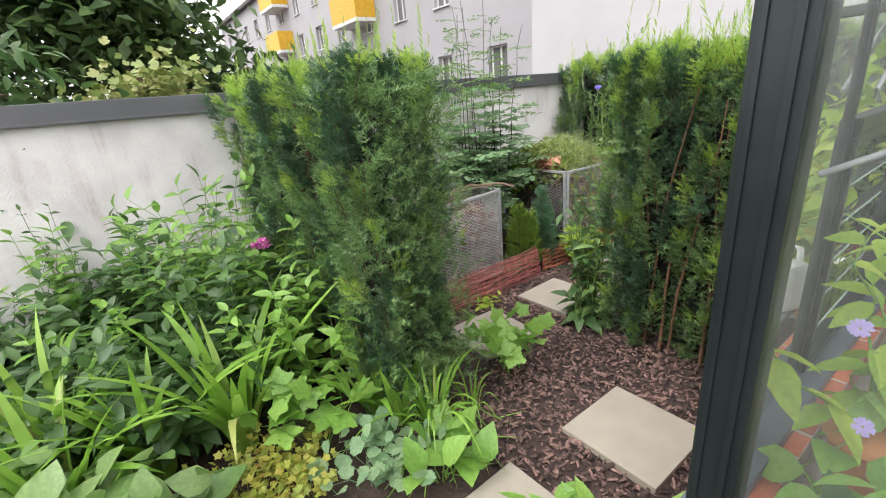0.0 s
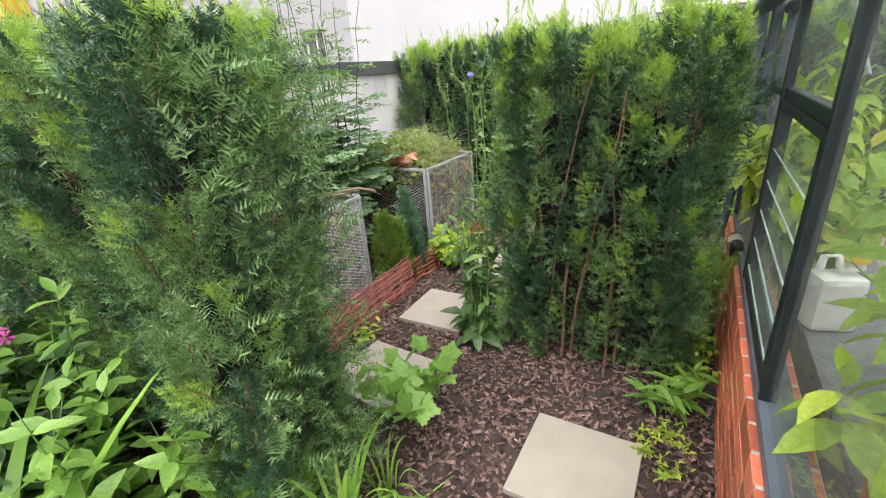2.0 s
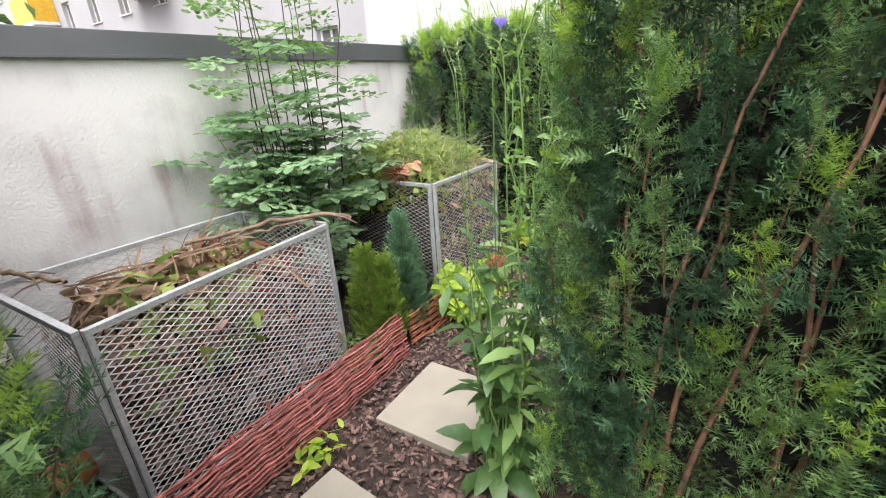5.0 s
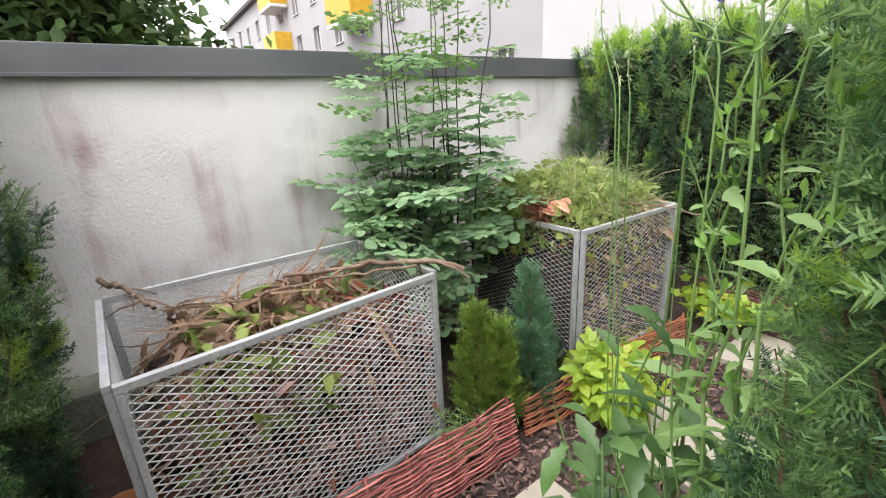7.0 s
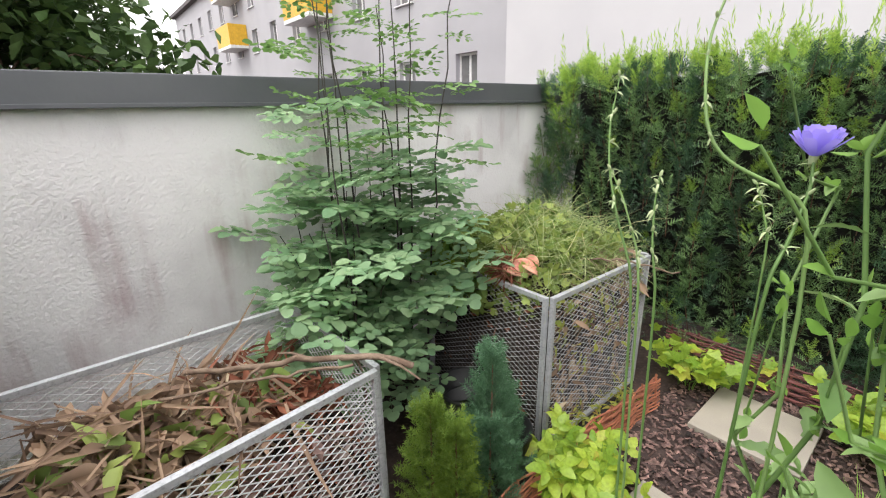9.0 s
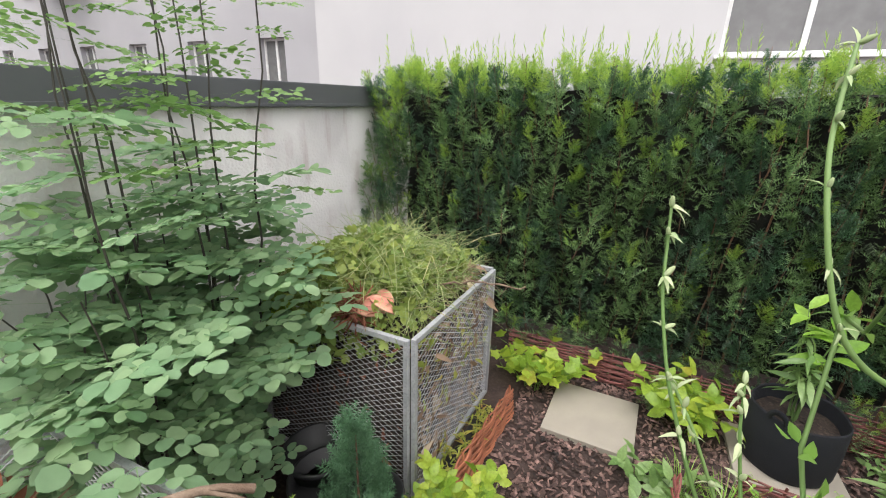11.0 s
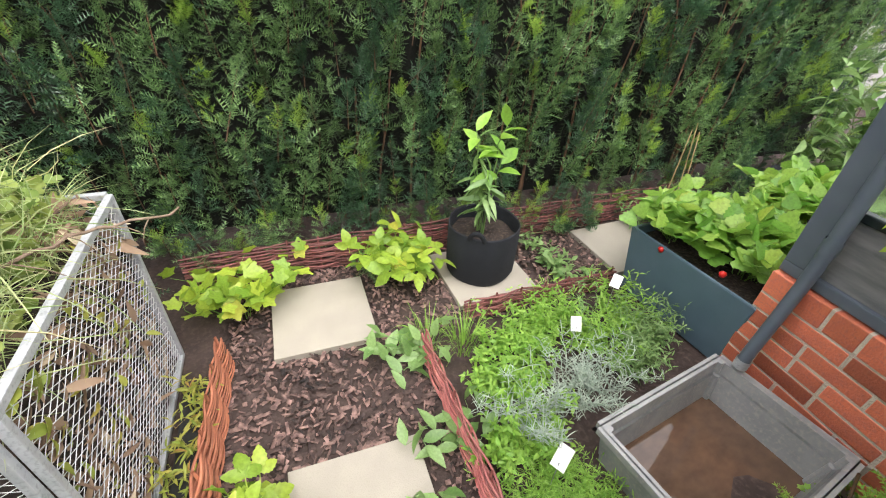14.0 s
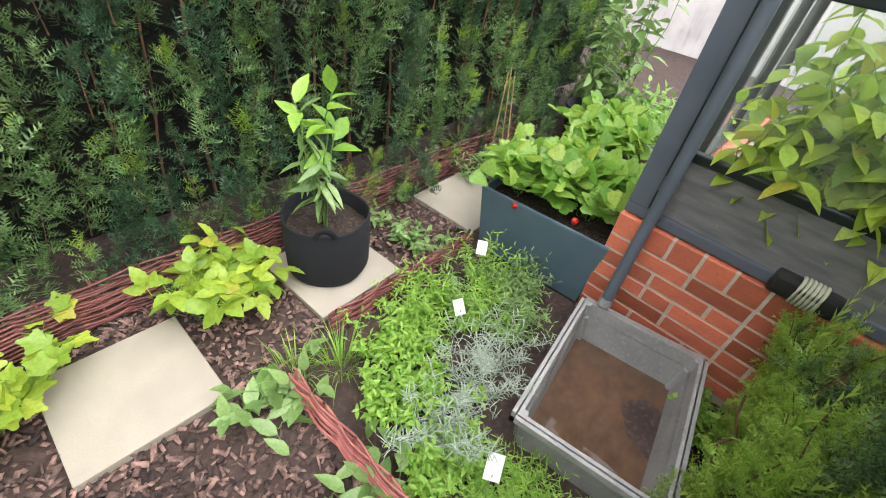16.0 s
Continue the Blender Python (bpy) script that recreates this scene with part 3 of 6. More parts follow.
def straps(name, label, at, n=22, length=0.6, width=0.022, mat="strap", droop=0.5, seed=1, base_r=0.05, group=""):
    """A tuft of arching strap leaves."""
    g = np.random.default_rng(seed)
    ob = thing(name, label, "plant", at, 0, group)
    v, f, o = [], [], 0
    m = 9
    for i in range(n):
        a, ln = g.uniform(0, 2 * np.pi), length * g.uniform(0.6, 1.1)
        t = np.linspace(0, 1, m)
        out = g.uniform(0.15, 0.75) * ln
        dr = droop * g.uniform(0.3, 1.3) * ln * out / (0.5 * ln)
        r = base_r * math.sqrt(g.uniform(0, 1)) + out * t ** 1.6
        z = ln * t * 0.95 - dr * t ** 3
        c = np.stack([r * math.cos(a), r * math.sin(a), np.maximum(z, 0.01)], 1)
        s = np.array([-math.sin(a), math.cos(a), 0])[None] * (width * g.uniform(0.7, 1.2) * 0.5 * (1 - t ** 3 * 0.97))[:, None]
        lift = np.array([0, 0, 1])[None] * (width * 0.22 * (1 - t))[:, None]
        v.append(np.stack([c - s + lift, c, c + s + lift], 1).reshape(-1, 3))
        i0 = np.arange(m - 1)[:, None] * 3
        q = np.concatenate([i0 + np.array([[0, 1, 4, 3]]), i0 + np.array([[1, 2, 5, 4]])]) + o
        f.append(q)
        o += m * 3
    if name == "daylily":
        for w, q in zip(v, f):
            link("leaf", w, q - q.min(), mat, ob, True)
    else:
        link("leaves", np.concatenate(v), np.concatenate(f), mat, ob, True)
    return ob


def hedge(name, label, x0, x1, y0, y1, top, density, faces, seed, size=(0.10, 0.17), bulge=0.07, new_lit_share=0.2, depth=0.2, stems=10, in_density=130, foot=-0.10, heart=0.4, long_east=0, plumes=30, templ=SPRIGS, old=0.7, leader=(0.10, 0.30)):
    """A clipped yew hedge: trunks, inner layers darkened to paint shade, and shoots that stand out all over its faces.
    """
    g = np.random.default_rng(seed)
    ob = thing(name, label, "hedge", ((x0 + x1) / 2, (y0 + y1) / 2, 0))
    cx, cy = (x0 + x1) / 2, (y0 + y1) / 2
    hx, hy = (x1 - x0) / 2, (y1 - y0) / 2
    ph = g.uniform(0, 6.28, 8)

    def lump(u, z):
        return bulge * (0.6 * np.sin(u * 21 + 0.8 * np.sin(z * 3 + ph[6])) + 0.45 * np.sin(u * 5.1 + ph[0] + 0.9 * np.sin(z * 2.3 + ph[1])) + 0.3 * np.sin(u * 12.7 + ph[2]) + 0.35 * np.sin(z * 7.5 + u * 3 + ph[3]) + 0.55 * np.sin(u * 33 + 2.5 * np.sin(z * 8 + ph[4])) * np.sin(z * 15 + 2 * np.sin(u * 11 + ph[5])))

    per = max(6, int(density * 0.9 / plumes))

    def spread(n):
        k = np.arange(n)
        return (g.uniform() + k * 0.7548776662) % 1, (g.uniform() + k * 0.5698402910) % 1

    P, N, O = [], [], []
    for face in faces:
        if face == "top":
            n = int(4 * hx * hy * plumes)
            u, w = spread(n)
            p = np.stack([(2 * u - 1) * hx, (2 * w - 1) * hy, np.full(n, top)], 1)
            p[:, 2] += lump(p[:, 0] * 1.3, p[:, 1]) * 0.8
            nn = np.tile([0, 0, 1.0], (n, 1))
        else:
            lenx = hx if face in "sn" else hy
            n = int(2 * lenx * top * plumes)
            u, z = spread(n)
            u, z = (2 * u - 1) * lenx, 0.03 + (top - 0.03) * z
            out = lump(u + (3 if face in "ne" else 0), z) + foot * np.clip((0.55 - z) / 0.45, 0, 1) * g.uniform(0.2, 1, n)
            sgn = -1 if face in "sw" else 1
            if face in "sn":
                p = np.stack([u, sgn * (hy + out), z], 1)
                nn = np.tile([0, sgn, 0.0], (n, 1))
            else:
                p = np.stack([sgn * (hx + out), u, z], 1)
                nn = np.tile([sgn, 0, 0.0], (n, 1))
        back = g.uniform(0, 1, len(p)) ** 1.5 * (depth if face in ("e", "w", "top") else min(depth, 0.55 * hy))
        P.append(p - nn * back[:, None])
        N.append(nn)
        O.append(back)
    P, N, O = np.concatenate(P), np.concatenate(N), np.concatenate(O)
    # plumes: upright leading shoots with side shoots all along them
    c = len(P)
    B, NN, back = P, N, O
    axis = np.array([0, 0, 1.0])[None] + NN * g.uniform(0.05, 0.5, (c, 1)) + g.normal(0, 0.14, (c, 3))
    axis /= np.linalg.norm(axis, axis=1)[:, None]
    reach = g.uniform(0.13, 0.34, c)
    reach = np.minimum(reach, np.maximum(0.12, top + 0.06 - B[:, 2]))
    tone = g.uniform(0, 1, c)
    t = np.tile(np.linspace(0.0, 1.0, per), c) + g.normal(0, 0.03, c * per)
    rep_ = lambda q: np.repeat(q, per, 0)
    radial = g.normal(0, 1, (c * per, 3)) + rep_(NN) * 0.9
    radial -= rep_(axis) * np.sum(radial * rep_(axis), 1)[:, None]
    radial /= np.linalg.norm(radial, axis=1)[:, None] + 1e-9
    P = rep_(B) + rep_(axis) * (t * rep_(reach) - 0.08)[:, None] + radial * 0.012
    d = rep_(axis) * (0.45 + 0.75 * t)[:, None] + radial * (1.0 - 0.55 * t)[:, None]
    P[:, 2] = np.maximum(P[:, 2], 0.03)
    size_n = g.uniform(*size, len(P)) * (1.12 - 0.45 * t) * rep_(g.uniform(0.85, 1.15, c))
    # Besides young tips, lighter needles paint light on tops and on dim hedges.
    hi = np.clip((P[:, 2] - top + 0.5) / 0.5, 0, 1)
    fresh = (rep_(tone) < new_lit_share * (0.85 + 1.7 * hi ** 2)) & (t > 0.55 - 0.45 * hi - (new_lit_share > 1)) & (rep_(back) < depth * 0.6)
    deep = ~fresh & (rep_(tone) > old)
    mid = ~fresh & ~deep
    for nm, sel, mt, k in (("foliage", mid, "yew", 0), ("old_foliage", deep, "yew_deep", 1), ("new_growth", fresh, "yew_new_lit", 1)):
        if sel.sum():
            scatter(nm, templ[k], P[sel], basis(d[sel], g.normal(0, 0.5, sel.sum()), (0.05, 0.02, 1)), size_n[sel], mt, ob, {"new_growth": "fresh shoot tips, and needles lightened where light falls", "old_foliage": "old blackish green shoots"}.get(nm, ""))
    tubes("twig_growth", [(np.stack([B[i] - axis[i] * 0.14, B[i] + axis[i] * reach[i] * 0.3, B[i] + axis[i] * reach[i] * 0.8]), 0.0036, 0.0015) for i in range(0, c, 2)], "trunkred", ob, 3, "thin orange-brown twigs")["kind"] = "stuff"
    # upright leaders over the top
    n = int(4 * hx * hy * 85)
    q = np.stack([g.uniform(-hx, hx, n), g.uniform(-hy, hy, n), top + g.uniform(-0.12, 0.0, n)], 1)
    dd = np.array([0, 0, 1.0])[None] + g.normal(0, 0.16, q.shape)
    scatter("upright_growth", templ[1], q, basis(dd, g.uniform(0, 6.28, n)), np.stack([np.full(n, 0.06), g.uniform(*leader, n), np.full(n, 0.06)], 1), "yew_new_lit", ob, "fresh upright shoots")
    # long loose shoots at the free end
    n = long_east
    q = np.stack([hx + g.uniform(-0.08, 0.12, n), g.uniform(-hy, hy, n), g.uniform(0.1, top - 0.1, n)], 1)
    dd = np.array([0.7, 0, 0.7])[None] + g.normal(0, 0.4, q.shape)
    if n:
        scatter("outer_growth", templ[0], q, basis(dd, g.normal(0, 0.6, n)), g.uniform(0.07, 0.13, n), "yew", ob, "long loose outer shoots")
    # near-black box that blocks the view through and paints the inner shade
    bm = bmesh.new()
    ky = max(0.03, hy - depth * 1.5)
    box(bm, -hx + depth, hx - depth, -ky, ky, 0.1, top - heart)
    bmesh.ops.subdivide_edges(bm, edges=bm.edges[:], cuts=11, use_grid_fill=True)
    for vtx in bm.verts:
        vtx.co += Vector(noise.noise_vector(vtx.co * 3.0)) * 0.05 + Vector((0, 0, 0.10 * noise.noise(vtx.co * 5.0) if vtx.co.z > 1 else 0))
    part("heart", bm, "heart", ob, "near-black filler for the shade inside the hedge")
    # inner layer: a darker copy of the needles paints the shade in there
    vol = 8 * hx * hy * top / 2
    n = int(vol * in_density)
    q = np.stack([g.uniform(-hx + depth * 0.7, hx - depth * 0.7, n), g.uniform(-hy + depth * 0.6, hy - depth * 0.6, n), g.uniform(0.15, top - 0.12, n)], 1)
    scatter("inner_foliage", COARSE[1], q, basis(g.normal(0, 1, q.shape), g.uniform(0, 6, n)), g.uniform(0.08, 0.14, n), "yew_shade", ob, "inner needles darkened for the shade")
    for i in range(stems):
        b = (g.uniform(-hx * 0.7, hx * 0.7), g.uniform(-hy * 0.75, hy * 0.75), 0)
        p = stem_line(b, (g.normal(0, 0.12), g.normal(0, 0.06)), top * g.uniform(0.8, 0.95), g, 0.02)
        v, f = tube(p, g.uniform(0.006, 0.012), 0.004, 6)
        link("trunk", v, f, "trunkred", ob, True)
    return ob

# ---- large structure ----


def ground():
    n = 90
    a = np.concatenate([np.linspace(-120, -4, 12)[:-1], np.linspace(-4, 7, n), np.linspace(7, 120, 12)[1:]])
    x, y = np.meshgrid(a, a)
    z = 0.012 * np.sin(x * 7.3 + np.sin(y * 3.1)) * np.sin(y * 6.1) - 0.012
    z[(abs(x) > 8) | (abs(y) > 8)] = -0.02
    k = len(a)
    i = np.arange(k - 1)[:, None] * k + np.arange(k - 1)[None]
    f = np.stack([i, i + 1, i + k + 1, i + k], -1).reshape(-1, 4)
    tagged(link("ground", np.stack([x, y, z], -1).reshape(-1, 3), f, "soil", None, True), "dark soil ground with bark mulch over it", "ground", "", "structure")


ground()


def garden_wall():
    w = box_part("wall_west", (-1.72, -1.42, -5.0, 7.5, -0.1, 1.745), "wall", None, 0.006)
    tagged(w, "white rendered garden wall with violet-grey algae streaks", "wall", "", "structure")
    c = bmesh.new()
    box(c, -1.77, -1.375, -5.0, 7.5, 1.748, 1.885, 0.006)
    box(c, -1.385, -1.365, -5.0, 7.5, 1.738, 1.758, 0.003)
    cp = part("wall_coping", c, "coping")
    tagged(cp, "dark grey folded metal coping on the garden wall", "coping", "", "structure")
    k = box_part("kerb_stone", (-1.41, -1.18, 1.0, 2.6, -0.02, 0.26), "stone", None, 0.02)
    tagged(k, "rough grey kerb stone along the foot of the garden wall", "kerb", "", "structure")


garden_wall()


def facade(name, label, x0, x1, z1, y, thick, holes, mat):
    """A wall facing -y with openings cut through it, and windows set into them."""
    xs = sorted({x0, x1, *[v for h in holes for v in h[:2]]})
    zs = sorted({0.0, z1, *[v for h in holes for v in h[2:4]]})
    ob = thing(name, label, "building", ((x0 + x1) / 2, y, 0))
    ox = (x0 + x1) / 2
    bm = bmesh.new()
    for a, b in zip(xs, xs[1:]):
        for c, d in zip(zs, zs[1:]):
            hole = any(h[0] <= a and b <= h[1] and h[2] <= c and d <= h[3] for h in holes)
            if not hole:
                box(bm, a - ox, b - ox, 0, thick, c, d)
    bmesh.ops.remove_doubles(bm, verts=bm.verts[:], dist=0.001)
    part("wall", bm, mat, ob)
    for h in holes:
        a, b, c, d = h[0] - ox, h[1] - ox, h[2], h[3]
        fr = bmesh.new()
        t = 0.06
        for q in ((a, b, c, c + t), (a, b, d - t, d), (a, a + t, c + t, d - t), (b - t, b, c + t, d - t), ((a + b) / 2 - 0.035, (a + b) / 2 + 0.035, c + t, d - t)):
            box(fr, q[0], q[1], thick * 0.4, thick * 0.4 + 0.07, q[2], q[3])
        w = part("window_frame", fr, "winframe", ob)
        box_part("pane", (a + t, b - t, thick * 0.4 + 0.03, thick * 0.4 + 0.04, c + t, d - t), "darkglass", w, 0)
        box_part("sill", (a - 0.05, b + 0.05, -0.08, thick * 0.4, c - 0.045, c - 0.004), "winframe", ob, 0.004)
    box_part("roof_edge", (x0 - ox - 0.2, x1 - ox + 0.2, -0.35, thick, z1 + 0.004, z1 + 0.25), "roofing", ob, 0.01)
    return ob


facade("apartment_building", "white rendered apartment building behind the hedge", -6.18, 16.0, 9.5, 10.24, 0.4,
       [(x, x + 1.95, z, z + 1.45) for z in (2.5, 5.3) for x in (1.2, 6.0, 11.0)], "facade")
facade("grey_apartment_building", "long pale grey apartment building with rows of windows", -46.0, -6.19, 9.5, 11.4, 0.4,
       [(x, x + 0.9, z, z + 1.2) for z in (2.0, 4.9, 7.2) for x in np.arange(-44.0, -7.0, 2.9)], "facade_grey")
ret = box_part("wall_return", (-6.18, -5.9, 10.645, 14.0, 0, 9.5), "facade_grey", None, 0)
tagged(ret, "side wall of the white apartment building", "wall", "", "structure")
dp = thing("downpipe", "white rain downpipe on the apartment building", "pipe", (-6.9, 11.3, 0))
v, f = tube([(0, 0, 0), (0, 0, 4.5), (0, 0, 9.4)], 0.06, 0.06, 8)
link("pipe", v, f, "winframe", dp, True)
for px, pz in ((-19.2, 5.4), (-19.2, 8.0), (-30.0, 5.4), (-30.0, 8.0)):
    b = thing("balcony", "yellow balcony panel on the grey building", "balcony", (px, 11.38, pz), 0, "yellow balconies")
    box_part("panel", (0, 2.6, -1.0, -0.95, 0, 1.1), "yellow", b)
    box_part("side_panel", (0, 0.05, -0.948, 0, 0, 1.1), "yellow", b)
    box_part("side_panel", (2.55, 2.6, -0.948, 0, 0, 1.1), "yellow", b)
    box_part("slab", (0, 2.6, -1.0, 0, -0.16, -0.004), "winframe", b)
box_part("wall_south", (-1.42, 9.0, -5.3, -5.0, -0.1, 2.2), "wall", None, 0)["kind"] = "structure"
box_part("wall_east", (9.0, 9.3, -5.3, 10.2, -0.1, 2.2), "wall", None, 0)["kind"] = "structure"
for o in (bpy.data.objects["wall_south"], bpy.data.objects["wall_east"]):
    tagged(o, "plain white rendered garden wall", "wall")

# ---- paving ----


SLABS = ((1.87, 1.06, 2), (1.885, 1.91, 0), (0.66, 2.07, -3), (0.63, 2.90, 2), (0.66, 3.79, 0), (0.635, 4.85, 0), (1.60, 4.95, 3), (2.66, 4.95, 3))


def slabs():
    bm = box(bmesh.new(), -0.25, 0.25, -0.25, 0.25, -0.03, 0.022, 0.004)
    me = bpy.data.meshes.new("slab")
    bm.to_mesh(me)
    bm.free()
    me.materials.append(M["slab"])
    for x, y, r in SLABS:
        o = shared("paving_slab", me, pose(x, y, 0, 0, 0, r), None)
        tagged(o, "square beige concrete stepping slab set in bark mulch", "paving slab", "stepping slabs")


slabs()

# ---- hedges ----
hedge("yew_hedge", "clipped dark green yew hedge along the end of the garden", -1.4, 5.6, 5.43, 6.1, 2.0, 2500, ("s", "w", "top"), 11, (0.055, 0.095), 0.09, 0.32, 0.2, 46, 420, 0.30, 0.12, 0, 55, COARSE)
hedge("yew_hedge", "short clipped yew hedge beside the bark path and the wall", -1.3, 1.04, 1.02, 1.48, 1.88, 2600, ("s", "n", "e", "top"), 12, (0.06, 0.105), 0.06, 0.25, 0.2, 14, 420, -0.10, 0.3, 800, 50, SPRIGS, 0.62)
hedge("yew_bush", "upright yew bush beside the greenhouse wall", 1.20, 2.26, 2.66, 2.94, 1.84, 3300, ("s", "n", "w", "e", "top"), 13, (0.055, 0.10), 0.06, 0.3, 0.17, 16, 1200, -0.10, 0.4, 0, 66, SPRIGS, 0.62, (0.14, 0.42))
# Nearly all outer shoots take lighter needles, painting light on this bush.
hedge("low_yew", "low yew between the tub and the tall bush, coloured brighter for light", 1.55, 2.36, 2.94, 3.17, 0.62, 4200, ("s", "n", "w", "e", "top"), 14, (0.045, 0.075), 0.05, 3.0, 0.1, 4, 130, -0.10, 0.4, 0, 90, COARSE)

# ---- greenhouse ----
GX, GY0, GY1, GW = 2.44, 1.03, 3.94, 2.3
BRICK_TOP = 0.62


def greenhouse():
    gh = thing("greenhouse", "dark framed glass greenhouse on a red brick base", "greenhouse", (GX, GY0, 0))
    L = GY1 - GY0
    eave, ridge = 1.95, 2.75

    def beam(name, b, label=""):
        return box_part(name, b, "frame", gh, 0.006, label)

    z0 = BRICK_TOP + 0.004
    # corner and middle posts of the long side
    box_part("corner_post", (0.0, 0.075, L - 0.11, L, z0 + 0.05, eave), "pipe", gh, 0.006, "slate grey corner post")
    box_part("post_groove", (-0.003, 0.0, L - 0.098, L - 0.088, z0 + 0.06, eave), "frame", gh, 0.001)
    for y in (0.0, 0.80, 1.74, L - 0.075):
        w = 0.09 if y == 0.0 else (0.075 if y > 2 else 0.036)
        if y < 2:
            beam("post", (0.04 if y == 0.0 else 0.0, 0.13 if y == 0.0 else w, y, y + w, z0 + 0.05, eave))
        beam("post", (GW - w, GW, y, y + w, z0 + 0.05, eave))
    for b, mt in (((0.052, 0.062, -0.006, -0.001, z0 + 0.06, eave - 0.01), "frame"), ((0.098, 0.112, -0.008, -0.001, z0 + 0.06, eave - 0.01), "frame"), ((0.033, 0.039, 0.018, 0.028, z0 + 0.06, eave - 0.01), "frame"), ((0.031, 0.039, 0.06, 0.074, z0 + 0.06, eave - 0.01), "frame")):
        box_part("post_rib", b, mt, gh, 0.002)
    for x in (0.78, 1.46):
        beam("post", (x, x + 0.05, 0.02, 0.07, z0 + 0.05, eave + 0.45))
        beam("post", (x, x + 0.05, L - 0.07, L - 0.02, z0 + 0.05, eave + 0.45))
    for a, b in ((0.0, 0.1), (GW - 0.1, GW)):
        box_part("sill_rail", (a, b, 0, L, z0, z0 + 0.05), "pipe", gh, 0.006, "slate grey sill rail")
        beam("eave_rail", (a, b, -0.02, L + 0.02, eave, eave + 0.07))
    for a, b in ((0, 0.08), (L - 0.08, L)):
        beam("sill_rail", (0.1, GW - 0.1, a, b, z0, z0 + 0.05))
        beam("tie_rail", (0.1, GW - 0.1, a, b, eave, eave + 0.06))
    beam("glazing_bar", (0.01, 0.05, 0.85, 1.74, 1.50, 1.545))
    beam("glazing_bar", (0.01, 0.05, 1.79, L - 0.1, 1.50, 1.535))
    beam("glazing_bar", (0.01, 0.05, 1.79, L - 0.1, 0.93, 0.965))
    # boarded strip under the north panes
    box_part("boarded_strip", (0.02, 0.04, 1.79, L - 0.1, z0 + 0.05, 0.928), "wood", gh, 0.002, "dark weathered boards behind the glass")
    # roof bars and ridge
    beam("ridge", (GW / 2 - 0.04, GW / 2 + 0.04, -0.02, L + 0.02, ridge, ridge + 0.06))
    for y in np.linspace(0, L - 0.04, 5):
        for x0, x1 in ((0.03, GW / 2 - 0.03), (GW - 0.03, GW / 2 + 0.03)):
            v, f = tube([(x0, y + 0.02, eave + 0.08), ((x0 + x1) / 2, y + 0.02, (eave + 0.08 + ridge) / 2), (x1, y + 0.02, ridge)], 0.02, 0.02, 4)
            link("roof_bar", v, f, "frame", gh)

    def pane(b):
        bm = bmesh.new()
        if b[1] - b[0] < 0.02:
            q = [(b[0], b[2], b[4]), (b[0], b[3], b[4]), (b[0], b[3], b[5]), (b[0], b[2], b[5])]
        else:
            q = [(b[0], b[2], b[4]), (b[1], b[2], b[4]), (b[1], b[2], b[5]), (b[0], b[2], b[5])]
        bm.faces.new([bm.verts.new(c) for c in q])
        p = part("pane", bm, "glass", gh)
        p.visible_shadow = False

    t = 0.024
    pane((t, t + 0.004, 0.101, 0.799, z0 + 0.051, eave - 0.001))
    pane((t, t + 0.004, 0.851, 1.739, 1.546, eave - 0.001))
    pane((t, t + 0.004, 1.791, L - 0.101, 0.966, 1.499))
    pane((t, t + 0.004, 1.791, L - 0.101, 1.536, eave - 0.001))
    for a, b in ((0.101, 0.779), (0.831, 1.459), (1.511, GW - 0.101)):
        pane((a, b, t + 0.01, t + 0.014, z0 + 0.051, eave - 0.001))
        pane((a, b, L - t - 0.014, L - t - 0.01, z0 + 0.051, eave - 0.001))
    for a, b in ((0.101, 0.799), (0.851, 1.739), (1.791, L - 0.101)):
        pane((GW - t - 0.004, GW - t, a, b, z0 + 0.051, eave - 0.001))
    for x0, x1 in ((0.04, GW / 2 - 0.05), (GW - 0.04, GW / 2 + 0.05)):
        bm = bmesh.new()
        vs = [bm.verts.new(p) for p in ((x0, 0.01, eave + 0.1), (x0, L - 0.01, eave + 0.1), (x1, L - 0.01, ridge + 0.012), (x1, 0.01, ridge + 0.012))]
        bm.faces.new(vs)
        p = part("roof_pane", bm, "glass", gh)
        p.visible_shadow = False
    # louvre window
    lv = beam("louvre_frame", (0.002, 0.05, 0.84, 0.875, 0.695, 1.498), "frame of the louvre window")
    for b in ((0.002, 0.05, 1.71, 1.738, 0.695, 1.498), (0.002, 0.05, 0.876, 1.709, 0.695, 0.745), (0.004, 0.048, 0.876, 1.709, 1.465, 1.498)):
        box_part("frame_bar", b, "frame", lv, 0.004)
    for i in range(5):
        z = 0.82 + i * 0.135
        bm = bmesh.new()
        bm.faces.new([bm.verts.new(c) for c in ((-0.06, 0.88, 0), (0.06, 0.88, 0), (0.06, 1.705, 0), (-0.06, 1.705, 0))])
        p = part("slat", bm, "glass", lv, "tilted glass louvre slat")
        p.matrix_basis = pose(0.03, 0, z, 0, -70, 0)
        p.visible_shadow = False
        box_part("slat_edge", (-0.064, -0.0602, 0.88, 1.705, -0.003, 0.003), "edge", p, 0, "pale green glass edge")
    # rods that hold the casement
    for a, b in (((0.14, 0.10, 1.52), (0.62, 0.10, 1.78)), ((0.06, 0.86, 1.62), (0.06, 1.3, 1.86))):
        v, f = tube([a, b], 0.006, 0.006, 6)
        link("stay_rod", v, f, "steel", gh, True)
    return gh


greenhouse()


